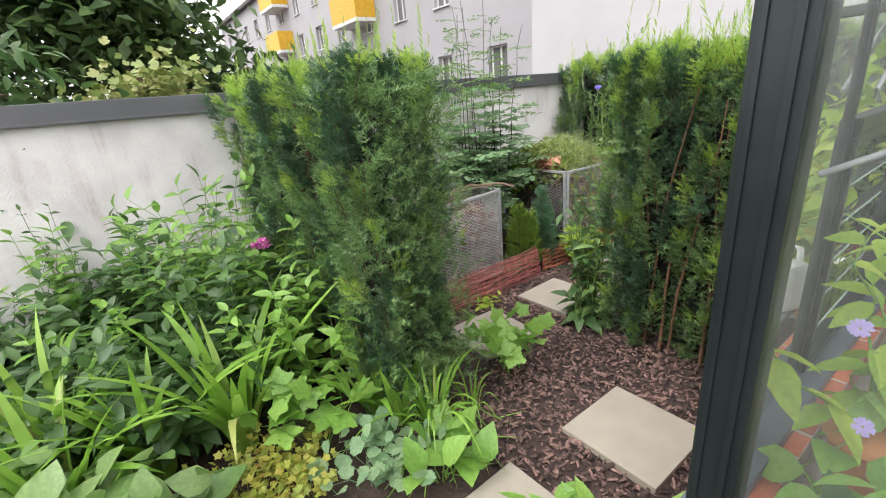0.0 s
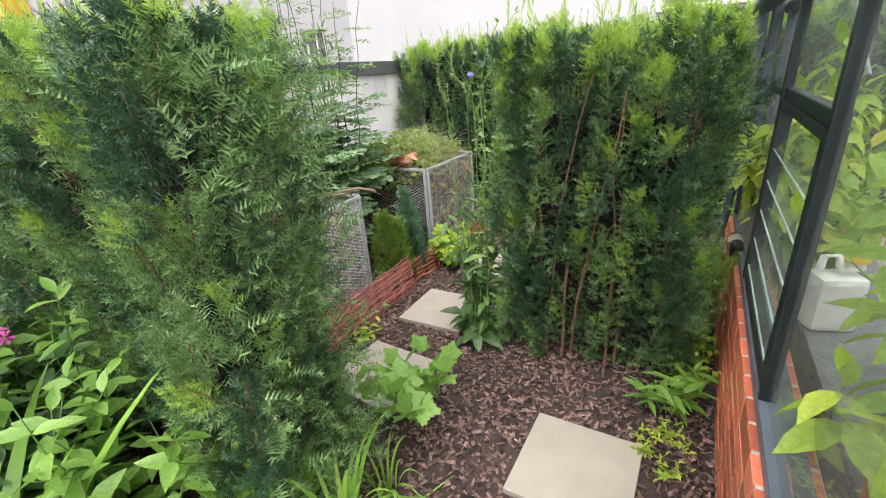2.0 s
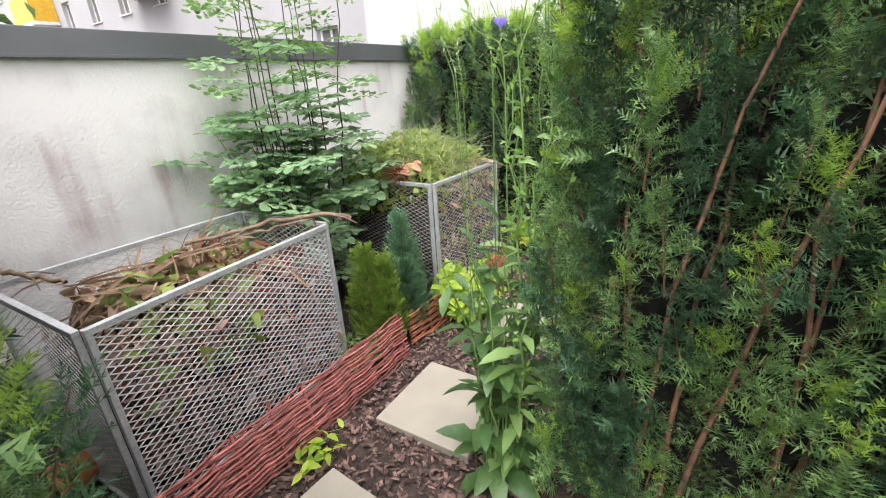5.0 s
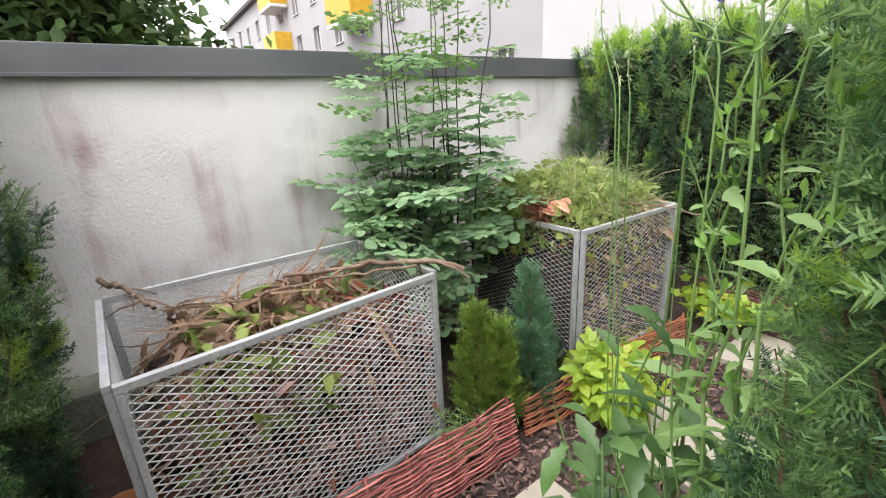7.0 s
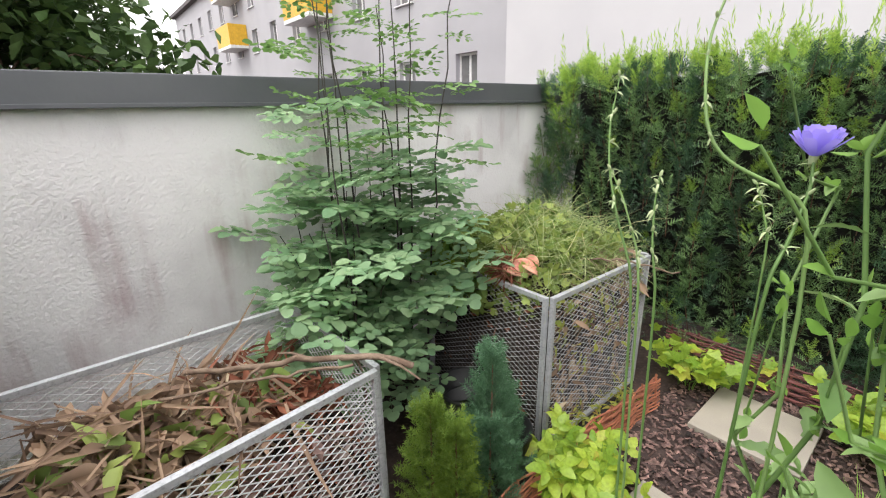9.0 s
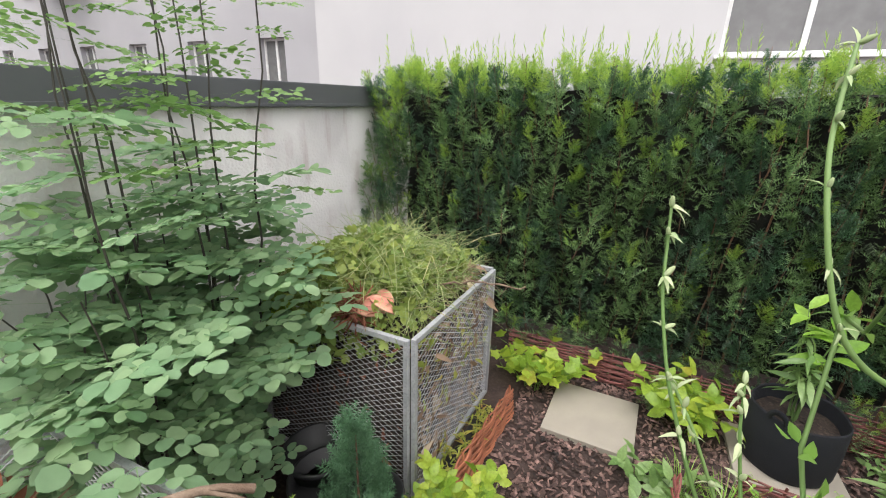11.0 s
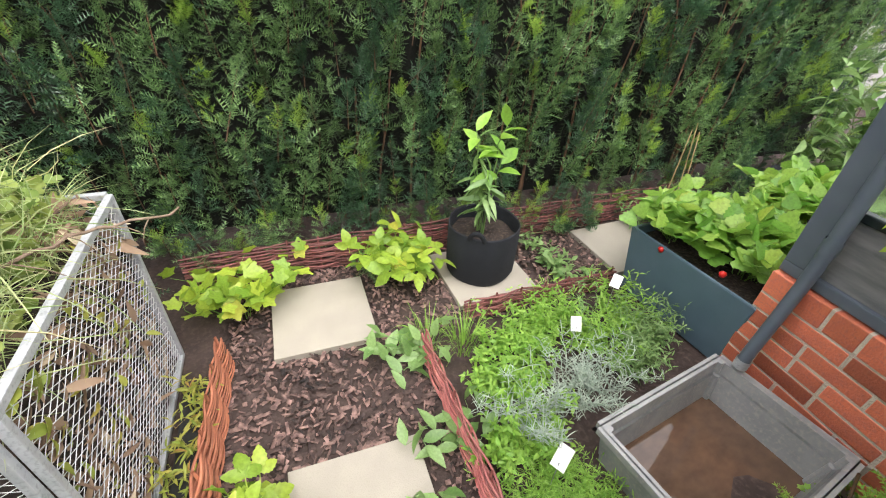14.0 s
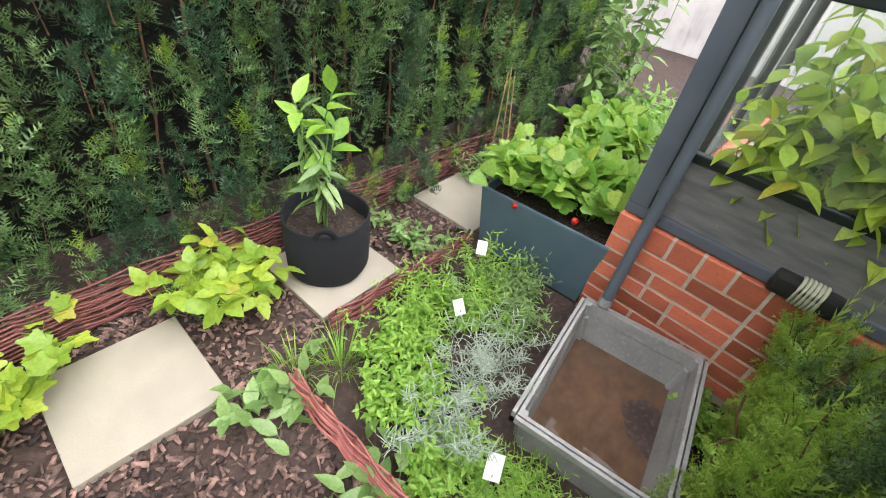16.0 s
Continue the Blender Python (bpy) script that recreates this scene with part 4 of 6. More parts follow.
def brick_base():
    """Brick base: a mortar core with every brick an object of its own, and a rowlock course on top."""
    L = GY1 - GY0
    runs = [("west", L, Matrix.Translation((GX - 0.02, GY1, 0)) @ pose(0, 0, 0, 0, 0, -90)), ("south", GW - 0.1, Matrix.Translation((GX + 0.1, GY0 - 0.06, 0))), ("north", GW - 0.1, Matrix.Translation((GX + GW, GY1 + 0.002, 0)) @ pose(0, 0, 0, 0, 0, 180))]
    kinds = {}
    for nm, (w, d, h) in {"s": (0.238, 0.11, 0.069), "h": (0.113, 0.11, 0.069), "r": (0.113, 0.16, 0.104)}.items():
        bm = box(bmesh.new(), 0, w, 0, d, 0, h, 0.004)
        for vtx in bm.verts:
            vtx.co += Vector((random.uniform(-1, 1), random.uniform(-1, 0.2), random.uniform(-1, 1))) * 0.0012
        me = bpy.data.meshes.new("brick")
        bm.to_mesh(me)
        bm.free()
        me.materials.append(M["brick"])
        kinds[nm] = me
    for name, length, m in runs:
        core = box_part("wall_greenhouse_" + name, (0.006 if name != "west" else 0.0, length - 0.006, 0.004, 0.16, -0.05, BRICK_TOP - 0.006), "mortar", None, 0)
        core.matrix_basis = m
        tagged(core, "red brick base wall of the greenhouse with pale mortar joints", "wall", "", "structure")
        courses = 6
        for c in range(courses):
            z = 0.512 - 0.081 * (c + 1)
            i = 0
            x = 0.0
            while x < length - 0.10:
                k = "s" if (i + c) % 3 else "h"
                w = 0.238 if k == "s" else 0.113
                if x + w > length:
                    if k == "h" or x + 0.113 > length:
                        break
                    k, w = "h", 0.113
                shared("brick", kinds[k], pose(x, random.uniform(-0.001, 0.002), z + random.uniform(-0.001, 0.001)), core)
                x += w + 0.014
                i += 1
        x = 0.0
        while x + 0.113 <= length:
            shared("brick", kinds["r"], pose(x, random.uniform(-0.001, 0.002), 0.512), core)
            x += 0.127


def downpipe():
    p = thing("rainwater_pipe", "dark grey rainwater pipe running from the eave to the tub", "pipe", (GX - 0.045, GY1 - 0.13, 0))
    line = [(0, 0, 1.9), (0, 0, 1.2), (0, 0, 0.72), (-0.01, 0.0, 0.62), (-0.045, -0.005, 0.45), (-0.08, -0.01, 0.30), (-0.085, -0.012, 0.25)]
    v, f = tube(line, 0.026, 0.026, 12)
    link("pipe", v, f, "pipe", p, True)
    v, f = tube([(0, 0, 0.86), (0, 0, 0.80)], 0.031, 0.031, 12)
    link("socket", v, f, "pipe", p, True)
    v, f = tube([(-0.085, -0.012, 0.262), (-0.088, -0.013, 0.215)], 0.03, 0.03, 12)
    link("pipe_end", v, f, "steel", p, True, "pale weathered pipe end")
    g = thing("gutter", "dark grey gutter along the greenhouse eave", "gutter", (GX - 0.06, GY0, 1.93))
    bm = bmesh.new()
    ang = np.linspace(math.pi, 2 * math.pi, 9)
    prof = [(0.055 * math.cos(a), 0.055 * math.sin(a)) for a in ang] + [(0.047 * math.cos(a), 0.047 * math.sin(a)) for a in ang[::-1]]
    ends = [[bm.verts.new((x, y, z)) for x, z in prof] for y in (-0.05, GY1 - GY0 + 0.05)]
    for i in range(len(prof)):
        j = (i + 1) % len(prof)
        bm.faces.new([ends[0][i], ends[0][j], ends[1][j], ends[1][i]])
    part("channel", bm, "pipe", g, "", True)


downpipe()

# inside the greenhouse
sh = thing("staging_bench", "dark wooden staging bench inside the greenhouse", "bench", (GX + 0.2, GY0 + 0.25, 0))
box_part("top", (0, 0.42, 0.1, 2.4, 0.60, 0.63), "wood", sh)
for x in (0.02, 0.36):
    for y in (0.04, 2.2):
        box_part("leg", (x, x + 0.04, y, y + 0.04, 0, 0.598), "wood", sh)


def jug(at):
    j = thing("water_canister", "white plastic canister with a yellow cap on the bench", "canister", at, 20)
    box_part("body", (-0.06, 0.06, -0.045, 0.045, 0, 0.18), "white", j, 0.02)
    j.matrix_basis = j.matrix_basis @ Matrix.Diagonal((1.4, 1.4, 1.3, 1))
    v, f = tube([(0.03, 0, 0.2), (0.03, 0, 0.235)], 0.028, 0.024, 10)
    link("neck", v, f, "white", j, True)
    v, f = tube([(0.03, 0, 0.225), (0.03, 0, 0.245), (0.03, 0, 0.265), (0.03, 0, 0.266)], 0.033, 0.03, 12)
    link("cap", v, f, "yellowcap", j, True, "yellow screw cap")
    v, f = tube([(-0.05, 0, 0.195), (-0.045, 0, 0.235), (-0.01, 0, 0.24), (0.0, 0, 0.2)], 0.01, 0.01, 8)
    link("handle", v, f, "white", j, True)


jug((GX + 0.27, 2.50, 0.632))
for i, (x, y, z, h) in enumerate(((2.72, 3.25, 0.632, 0.75), (2.78, 3.62, 0.0, 1.35), (2.85, 2.0, 0.632, 0.75), (2.7, 1.55, 0.632, 0.6))):
    pt = thing("plant_pot", "round terracotta pot in the greenhouse", "pot", (x, y, z), 0, "greenhouse pots")
    v, f = tube([(0, 0, 0), (0, 0, 0.12), (0, 0, 0.145), (0, 0, 0.147), (0, 0, 0.13)], 0.07, 0.095, 14)
    link("body", v, f, "orange", pt, True)
    herb("pepper_plant", "leafy bright green pepper plant in the greenhouse", "plant", (x, y, z + 0.1), 6, h, 0.34, OVATE, 0.17, "lime", "fresh", 9, 0.3, 0.005, 0.04, -0.5, 100 + i, 1.0, 0.3, "pepper plants", False)
for i, (x, y, h) in enumerate(((2.66, 3.50, 0.75), (2.64, 3.15, 0.95), (2.72, 2.85, 0.8), (2.70, 3.3, 1.15))):
    herb("pepper_plant", "leafy bright green pepper plant in the greenhouse", "plant", (x, y, 0.632), 7, h, 0.22, OVATE, 0.15, "lime", "fresh", 14, 0.35, 0.004, 0.05, -0.75, 140 + i, 1.1, 0.15, "pepper plants", False)
for i, (x, y, h) in enumerate(((2.60, 3.60, 0.85), (2.74, 3.52, 1.2), (2.60, 3.30, 0.9))):
    herb("pepper_plant", "leafy bright green pepper plant in the greenhouse", "plant", (x, y, 0.632), 10, h, 0.2, OVATE, 0.13, "lime", "fresh", 14, 0.3, 0.004, 0.05, -0.6, 160 + i, 1.1, 0.15, "pepper plants", False)
for i, (x, y) in enumerate(((2.72, 1.36), (2.9, 1.45), (3.05, 1.40))):
    herb("bedding_plant", "broad-leaved plant with lilac flowers behind the greenhouse glass", "plant", (x, y, 0.0), 8, 1.15, 0.22, BROAD, 0.17, "bed" if i else "fresh", "fresh", 9, 0.25, 0.005, 0.07, -0.4, 120 + i, 1.0, 0.3, "", False)


def flower(name, label, at, petals, r, mat, tilt=(0, 0), centre="hay"):
    g = np.random.default_rng(int(abs(at[0] * 1000 + at[2] * 77)) + petals)
    f = thing(name, label, "flower", at)
    f.matrix_basis = pose(*at, tilt[0], tilt[1], 0)
    a = np.linspace(0, 2 * np.pi, petals, endpoint=False) + g.normal(0, 0.08, petals)
    d = np.stack([np.cos(a), np.sin(a), np.full(petals, 0.25)], 1)
    scatter("petals", leaf_blade(0.42, 0.2, 0.1, (0, 0.3, 0.7, 1.0), (0.3, 0.8, 1.0, 0.75)), d * r * 0.08, basis(d, g.normal(0, 0.15, petals)), np.full(petals, r), mat, f, "", True)
    v, q = tube([(0, 0, 0), (0, 0, r * 0.15), (0, 0, r * 0.2)], r * 0.16, r * 0.05, 8)
    link("centre", v, q, centre, f, True)
    return f


for i, (x, y, z) in enumerate(((2.66, 1.30, 1.18), (2.72, 1.33, 1.20), (2.78, 1.31, 1.16), (2.70, 1.34, 0.93))):
    flower("lilac_flower", "lilac flower of the plant behind the glass", (x, y, z), 12, 0.02, "lilac", (40, 10 * i))
rp = thing("rope_bundle", "dark bundle tied with pale rope on the greenhouse sill", "bundle", (GX - 0.01, 3.24, 0.652))
box_part("bundle", (-0.03, 0.03, -0.11, 0.11, -0.03, 0.06), "black", rp, 0.02)
for i in range(6):
    y = -0.045 + i * 0.014
    a = np.linspace(0, 2 * np.pi, 13)
    v, f = tube(np.stack([0.040 * np.cos(a), np.full(13, y), 0.015 + 0.055 * np.sin(a)], 1), 0.007, 0.007, 6)
    link("rope", v, f, "rope", rp, True, "pale green rope winding")

# ---- compost bins ----


def mesh_panel(name, parent, w, h, m, step=0.058, wire=0.0026, mat="wire"):
    """A framed panel of crossed wires, w wide and h high, in its own x-z plane."""
    fr = thing(name, "galvanised panel of diamond wire mesh", "panel")
    del fr["category"]
    fr.parent, fr.matrix_basis = parent, m
    for b in ((0, w, -0.012, 0.012, h - 0.025, h), (0, w, -0.012, 0.012, 0, 0.022), (0, 0.022, -0.012, 0.012, 0.0225, h - 0.0255), (w - 0.022, w, -0.012, 0.012, 0.0225, h - 0.0255)):
        box_part("frame_bar", b, "steel", fr, 0.003)
    x0, x1, z0, z1 = 0.016, w - 0.016, 0.016, h - 0.016
    lines = []
    slope = 0.5
    for sgn, off in ((1, 0.0), (-1, 0.0022)):
        c = (x0 - (z1 - z0) / slope) if sgn > 0 else x0
        end = x1 if sgn > 0 else x1 + (z1 - z0) / slope
        while c < end:
            za, zb = z0, z1
            xa, xb = (c, c + (z1 - z0) / slope) if sgn > 0 else (c, c - (z1 - z0) / slope)
            pts = []
            for lim in (0, 1):
                xx, zz = (xa, za) if lim == 0 else (xb, zb)
                if xx < x0:
                    zz = z0 + abs(x0 - xa) * slope
                    xx = x0
                elif xx > x1:
                    zz = z0 + abs(x1 - xa) * slope
                    xx = x1
                pts.append((xx, off, zz))
            if abs(pts[0][0] - pts[1][0]) > 0.004:
                lines.append((np.array(pts), wire, wire))
            c += step
    tubes("wire_mesh", lines, mat, fr, 4)
    return fr


def bin_box(name, label, corners, h, wire):
    """Four panels of mesh between corners given south-west, south-east, north-east, north-west."""
    b = thing(name, label, "compost bin", (*corners[0], 0.01))
    for k, side in enumerate(("south_panel", "east_panel", "north_panel", "west_panel")):
        (xa, ya), (xb, yb) = corners[k], corners[(k + 1) % 4]
        ln, a = math.hypot(xb - xa, yb - ya), math.atan2(yb - ya, xb - xa)
        gap = 0.013
        m = pose(xa - corners[0][0] + gap * math.cos(a), ya - corners[0][1] + gap * math.sin(a), 0, 0, 0, math.degrees(a))
        mesh_panel(side, b, ln - 2 * gap, h, m, 0.058, wire * (0.8 if k == 0 else 1.0))
    return b


bin_box("compost_bin", "galvanised wire mesh compost bin full of dry leaves and twigs", ((-0.81, 1.765), (0.005, 1.815), (-0.115, 2.97), (-0.83, 2.93)), 0.835, 0.0025)
bin_box("compost_bin", "galvanised wire mesh compost bin heaped with green cuttings", ((-0.95, 3.83), (-0.03, 3.835), (-0.02, 4.78), (-0.95, 4.78)), 0.86, 0.0014)


def heap(name, label, x0, x1, y0, y1, h, crown, seed):
    """A lumpy mound that fills a bin."""
    g = np.random.default_rng(seed)
    n = 26
    u, w = np.meshgrid(np.linspace(0, 1, n), np.linspace(0, 1, n))
    edge = np.minimum(np.minimum(u, 1 - u), np.minimum(w, 1 - w))
    z = h + crown * np.clip(edge * 3.2, 0, 1) ** 0.7 + g.normal(0, 0.016, u.shape) + 0.03 * np.sin(u * 9 + 1) * np.sin(w * 8)
    top = np.stack([x0 + u * (x1 - x0), y0 + w * (y1 - y0), z], -1).reshape(-1, 3)
    i = np.arange(n - 1)[:, None] * n + np.arange(n - 1)[None]
    f = np.stack([i, i + 1, i + n + 1, i + n], -1).reshape(-1, 4)
    ring = np.concatenate([np.arange(n), np.arange(1, n) * n + n - 1, (n * n - 2) - np.arange(n - 1), np.arange(n - 2, 0, -1) * n])
    low = top[ring].copy()
    low[:, 2] = 0.02
    mid = top[ring].copy()
    mid[:, 2] *= 0.5
    mid[:, :2] += g.normal(0, 0.006, (len(ring), 2))
    k, t0 = len(ring), len(top)
    a, b = np.arange(k), (np.arange(k) + 1) % k
    f2 = np.stack([ring[b], ring[a], t0 + a, t0 + b], -1)
    f3 = np.stack([t0 + b, t0 + a, t0 + k + a, t0 + k + b], -1)
    ob = link(name, np.concatenate([top, mid, low]), np.concatenate([f, f2, f3]), "compost", None, True)
    tagged(ob, label, "compost")

    def height(x, y):
        iu = np.clip(((x - x0) / (x1 - x0) * (n - 1)).round().astype(int), 0, n - 1)
        iw = np.clip(((y - y0) / (y1 - y0) * (n - 1)).round().astype(int), 0, n - 1)
        return z[iw, iu]
    return height


H1 = heap("compost_mound", "dark brown compost inside the wire bin", -0.79, -0.15, 1.85, 2.9, 0.52, 0.10, 31)
core = box_part("compost_core", (-0.16, -0.005, 0.0, 1.05, 0.02, 0.55), "compost", None, 0.02)
core.matrix_basis = pose(-0.055, 1.85, 0, 0, 0, 6)
tagged(core, "dark packed compost behind the wire mesh", "compost")
H2 = heap("compost_mound", "dark compost inside the second wire bin", -0.92, -0.05, 3.85, 4.75, 0.70, 0.22, 32)


def litter(name, label, n, zone, height, templ, size, mat, seed, flat=0.5, lift=0.02, width=1.0):
    g = np.random.default_rng(seed)
    x, y = g.uniform(zone[0], zone[1], n), g.uniform(zone[2], zone[3], n)
    p = np.stack([x, y, height(x, y) + g.uniform(-0.01, lift, n)], 1)
    d = np.stack([g.normal(0, 1, n), g.normal(0, 1, n), g.normal(0.1, flat, n)], 1)
    s = g.uniform(size[0], size[1], n)
    ob = scatter(name, templ, p, basis(d, g.normal(0, 1.0, n)), np.stack([s * width, s, s * g.uniform(0.5, 2.2, n)], 1), mat, None, "", True)
    return tagged(ob, label, "garden waste", "", "stuff")


def side_litter(name, label, n, x, y0, y1, z0, z1, templ, size, mat, seed, axis="x", slope=0.0):
    g = np.random.default_rng(seed)
    u, z = g.uniform(y0, y1, n), g.uniform(z0, z1, n)
    k = x + slope * (u - y0) + g.normal(0, 0.008, n)
    p = np.stack([k, u, z], 1) if axis == "x" else np.stack([u, k, z], 1)
    d = g.normal(0, 1, (n, 3)) * ((0.25, 1, 1) if axis == "x" else (1, 0.25, 1))
    up = (1, 0, 0) if axis == "x" else (0, -1, 0)
    ob = scatter(name, templ, p, basis(d, g.normal(0, 0.5, n), up), g.uniform(size[0], size[1], n), mat, None, "", True)
    return tagged(ob, label, "garden waste", "", "stuff")


litter("dry_leaves", "heap of curled dry brown leaves in the compost bin", 760, (-0.76, -0.2, 2.0, 2.6), H1, CURL, (0.05, 0.105), "dry", 41, 0.7, 0.15)
litter("wilted_green_leaves", "large wilted olive green leaves on the compost", 90, (-0.55, -0.18, 2.0, 2.7), H1, CURL, (0.06, 0.12), "wilt", 40, 0.5, 0.17)
litter("rusty_leaves", "rust brown wilted foliage on the compost", 420, (-0.78, -0.25, 2.45, 2.9), H1, LANCE, (0.05, 0.12), "dryred", 42, 0.6, 0.14)
litter("dry_stalks", "dry straw-coloured stalks on the compost", 220, (-0.75, -0.2, 1.95, 2.75), H1, STRAND, (0.14, 0.34), "dry", 43, 0.4, 0.2)
side_litter("pressed_leaves", "pale brown leaves pressed against the wire mesh", 560, -0.035, 1.87, 2.92, 0.06, 0.70, OVATE, (0.03, 0.085), "pale_litter", 44, "x", -0.104)
side_litter("pressed_stalks", "dark stalks and earth behind the wire mesh", 700, -0.045, 1.87, 2.92, 0.06, 0.66, LANCE, (0.03, 0.10), "dryred", 39, "x", -0.104)
side_litter("pressed_green", "wilted green leaves behind the wire mesh", 40, -0.03, 1.95, 2.5, 0.40, 0.72, OVATE, (0.06, 0.12), "wilt", 45, "x", -0.104)
side_litter("pressed_leaves", "brown leaves pressed against the side mesh", 160, 1.868, -0.76, -0.13, 0.1, 0.6, OVATE, (0.04, 0.09), "dry", 46, "y")
side_litter("pressed_leaves", "brown stalks and leaves behind the second bin's mesh", 420, -0.038, 3.88, 4.72, 0.08, 0.82, LANCE, (0.04, 0.12), "dry", 47)
side_litter("pressed_leaves", "yellow leaves behind the second bin's mesh", 80, -0.034, 3.88, 4.72, 0.3, 0.85, OVATE, (0.04, 0.09), "yellowing", 48)
side_litter("pressed_leaves", "dark brown leaves behind the front mesh", 60, 3.848, -0.9, -0.08, 0.1, 0.8, LANCE, (0.04, 0.10), "dryred", 49, "y")
litter("cut_stalks", "heap of fine green cut stalks on the compost", 2900, (-0.9, -0.08, 3.92, 4.72), H2, STRAND, (0.08, 0.26), "hay", 51, 0.9, 0.2, 0.34)
litter("wilted_leaves", "wilted bright green leaves on the compost heap", 2600, (-0.95, -0.12, 3.83, 4.7), H2, TREFOIL, (0.03, 0.065), "wilt", 52, 0.8, 0.17)
litter("brown_stalks", "brown wilted stalks at the back of the heap", 160, (-0.3, -0.06, 4.45, 4.74), H2, LANCE, (0.05, 0.13), "dry", 53, 0.6, 0.1)
side_litter("hanging_leaves", "yellow-green leaves hanging over the bin's edge", 150, 3.795, -0.85, -0.4, 0.66, 0.95, OVATE, (0.045, 0.08), "wilt", 54, "y")
side_litter("hanging_leaves", "yellow-green leaves hanging over the bin's corner", 70, 3.79, -0.82, -0.62, 0.58, 0.9, OVATE, (0.05, 0.08), "lime", 57, "y")
litter("leafy_cuttings", "bright green leafy cuttings on the compost heap", 1300, (-1.0, -0.45, 3.8, 4.4), H2, TREFOIL, (0.03, 0.065), "wilt", 58, 0.8, 0.2)
gb = np.random.default_rng(55)
for i in range(26):
    x, y = gb.uniform(-0.8, -0.15), gb.uniform(4.0, 4.65)
    s = bmesh.new()
    bmesh.ops.create_icosphere(s, subdivisions=2, radius=gb.uniform(0.014, 0.024), matrix=Matrix.Translation((x, y, float(H2(np.array([x]), np.array([y]))[0]) + gb.uniform(0.05, 0.13))) @ Matrix.Diagonal((1, 1, 0.9, 1)))
    tagged(part("green_fruit", s, "wilt", None, "", True), "small unripe green fruit among the cut stalks", "fruit", "green fruits")
cc = thing("melon_rinds", "pink and brown melon rinds on the edge of the compost heap", "fruit peel", (-0.3, 3.9, 0.90))
for i, (a, r, tilt) in enumerate(((10, 0.075, 35), (40, 0.065, 60), (-25, 0.08, 20))):
    bm = bmesh.new()
    n, k = 14, 5
    grid = [[bm.verts.new((r * math.cos(t) * (1 - 0.03 * j), 0.05 * math.sin(p) * math.sin(t), r * 0.5 * math.sin(t) - 0.05 * math.cos(p) * 0.5)) for j, p in enumerate(np.linspace(-1.2, 1.2, k))] for t in np.linspace(0, math.pi, n)]
    for u in range(n - 1):
        for w in range(k - 1):
            bm.faces.new([grid[u][w], grid[u + 1][w], grid[u + 1][w + 1], grid[u][w + 1]])
    o = part("rind", bm, "rind", cc, "", True)
    o.matrix_basis = pose(0.03 * i, 0.02 * i, 0.02 + 0.015 * i, tilt, 10, a)
    sd = o.modifiers.new("thick", "SOLIDIFY")
    sd.thickness = 0.008
litter("brown_clump", "clump of brown roots beside the rinds", 260, (-0.42, -0.28, 3.83, 3.97), lambda x, y: 0.88 + 0 * x, STRAND, (0.05, 0.12), "dryred", 56, 0.8, 0.07, 2.0)


def branch(label, pts, r0, r1, seed):
    g = np.random.default_rng(seed)
    p = np.array(pts, float)
    t = np.linspace(0, len(p) - 1, 16)
    q = np.stack([np.interp(t, np.arange(len(p)), p[:, i]) for i in range(3)], 1) + g.normal(0, 0.006, (16, 3))
    ob = thing("branch", label, "branch", tuple(q[0]))
    v, f = tube(q - q[0], r0, r1, 7)
    link("limb", v, f, "bark", ob, True)
    for i in (4, 7, 10, 12):
        d = g.normal(0, 1, 3)
        d[2] = -abs(d[2]) * 0.4
        a = q[i] - q[0]
        v, f = tube([a, a + d * 0.05, a + d * 0.09 + (0, 0, -0.02)], r1 * 0.6, r1 * 0.25, 5)
        link("twig", v, f, "bark", ob, True)


branch("brown knobbly branch lying across the bin's corner", [(-0.92, 1.78, 0.885), (-0.75, 1.87, 0.875), (-0.5, 1.95, 0.85)], 0.013, 0.009, 61)
branch("long curved branch resting on the bin's edge", [(-0.55, 2.45, 0.84), (-0.3, 2.7, 0.89), (-0.15, 2.9, 0.90), (-0.03, 3.05, 0.87)], 0.010, 0.012, 62)
branch("thin pale twig lying on the dry leaves", [(-0.5, 2.3, 0.80), (-0.3, 2.6, 0.87), (-0.12, 2.88, 0.89)], 0.006, 0.005, 63)
branch("pale stalk sticking out over the bin's edge", [(-0.25, 4.2, 0.93), (0.0, 4.4, 0.93), (0.22, 4.6, 0.85)], 0.006, 0.004, 64)

# ---- wattle edging ----


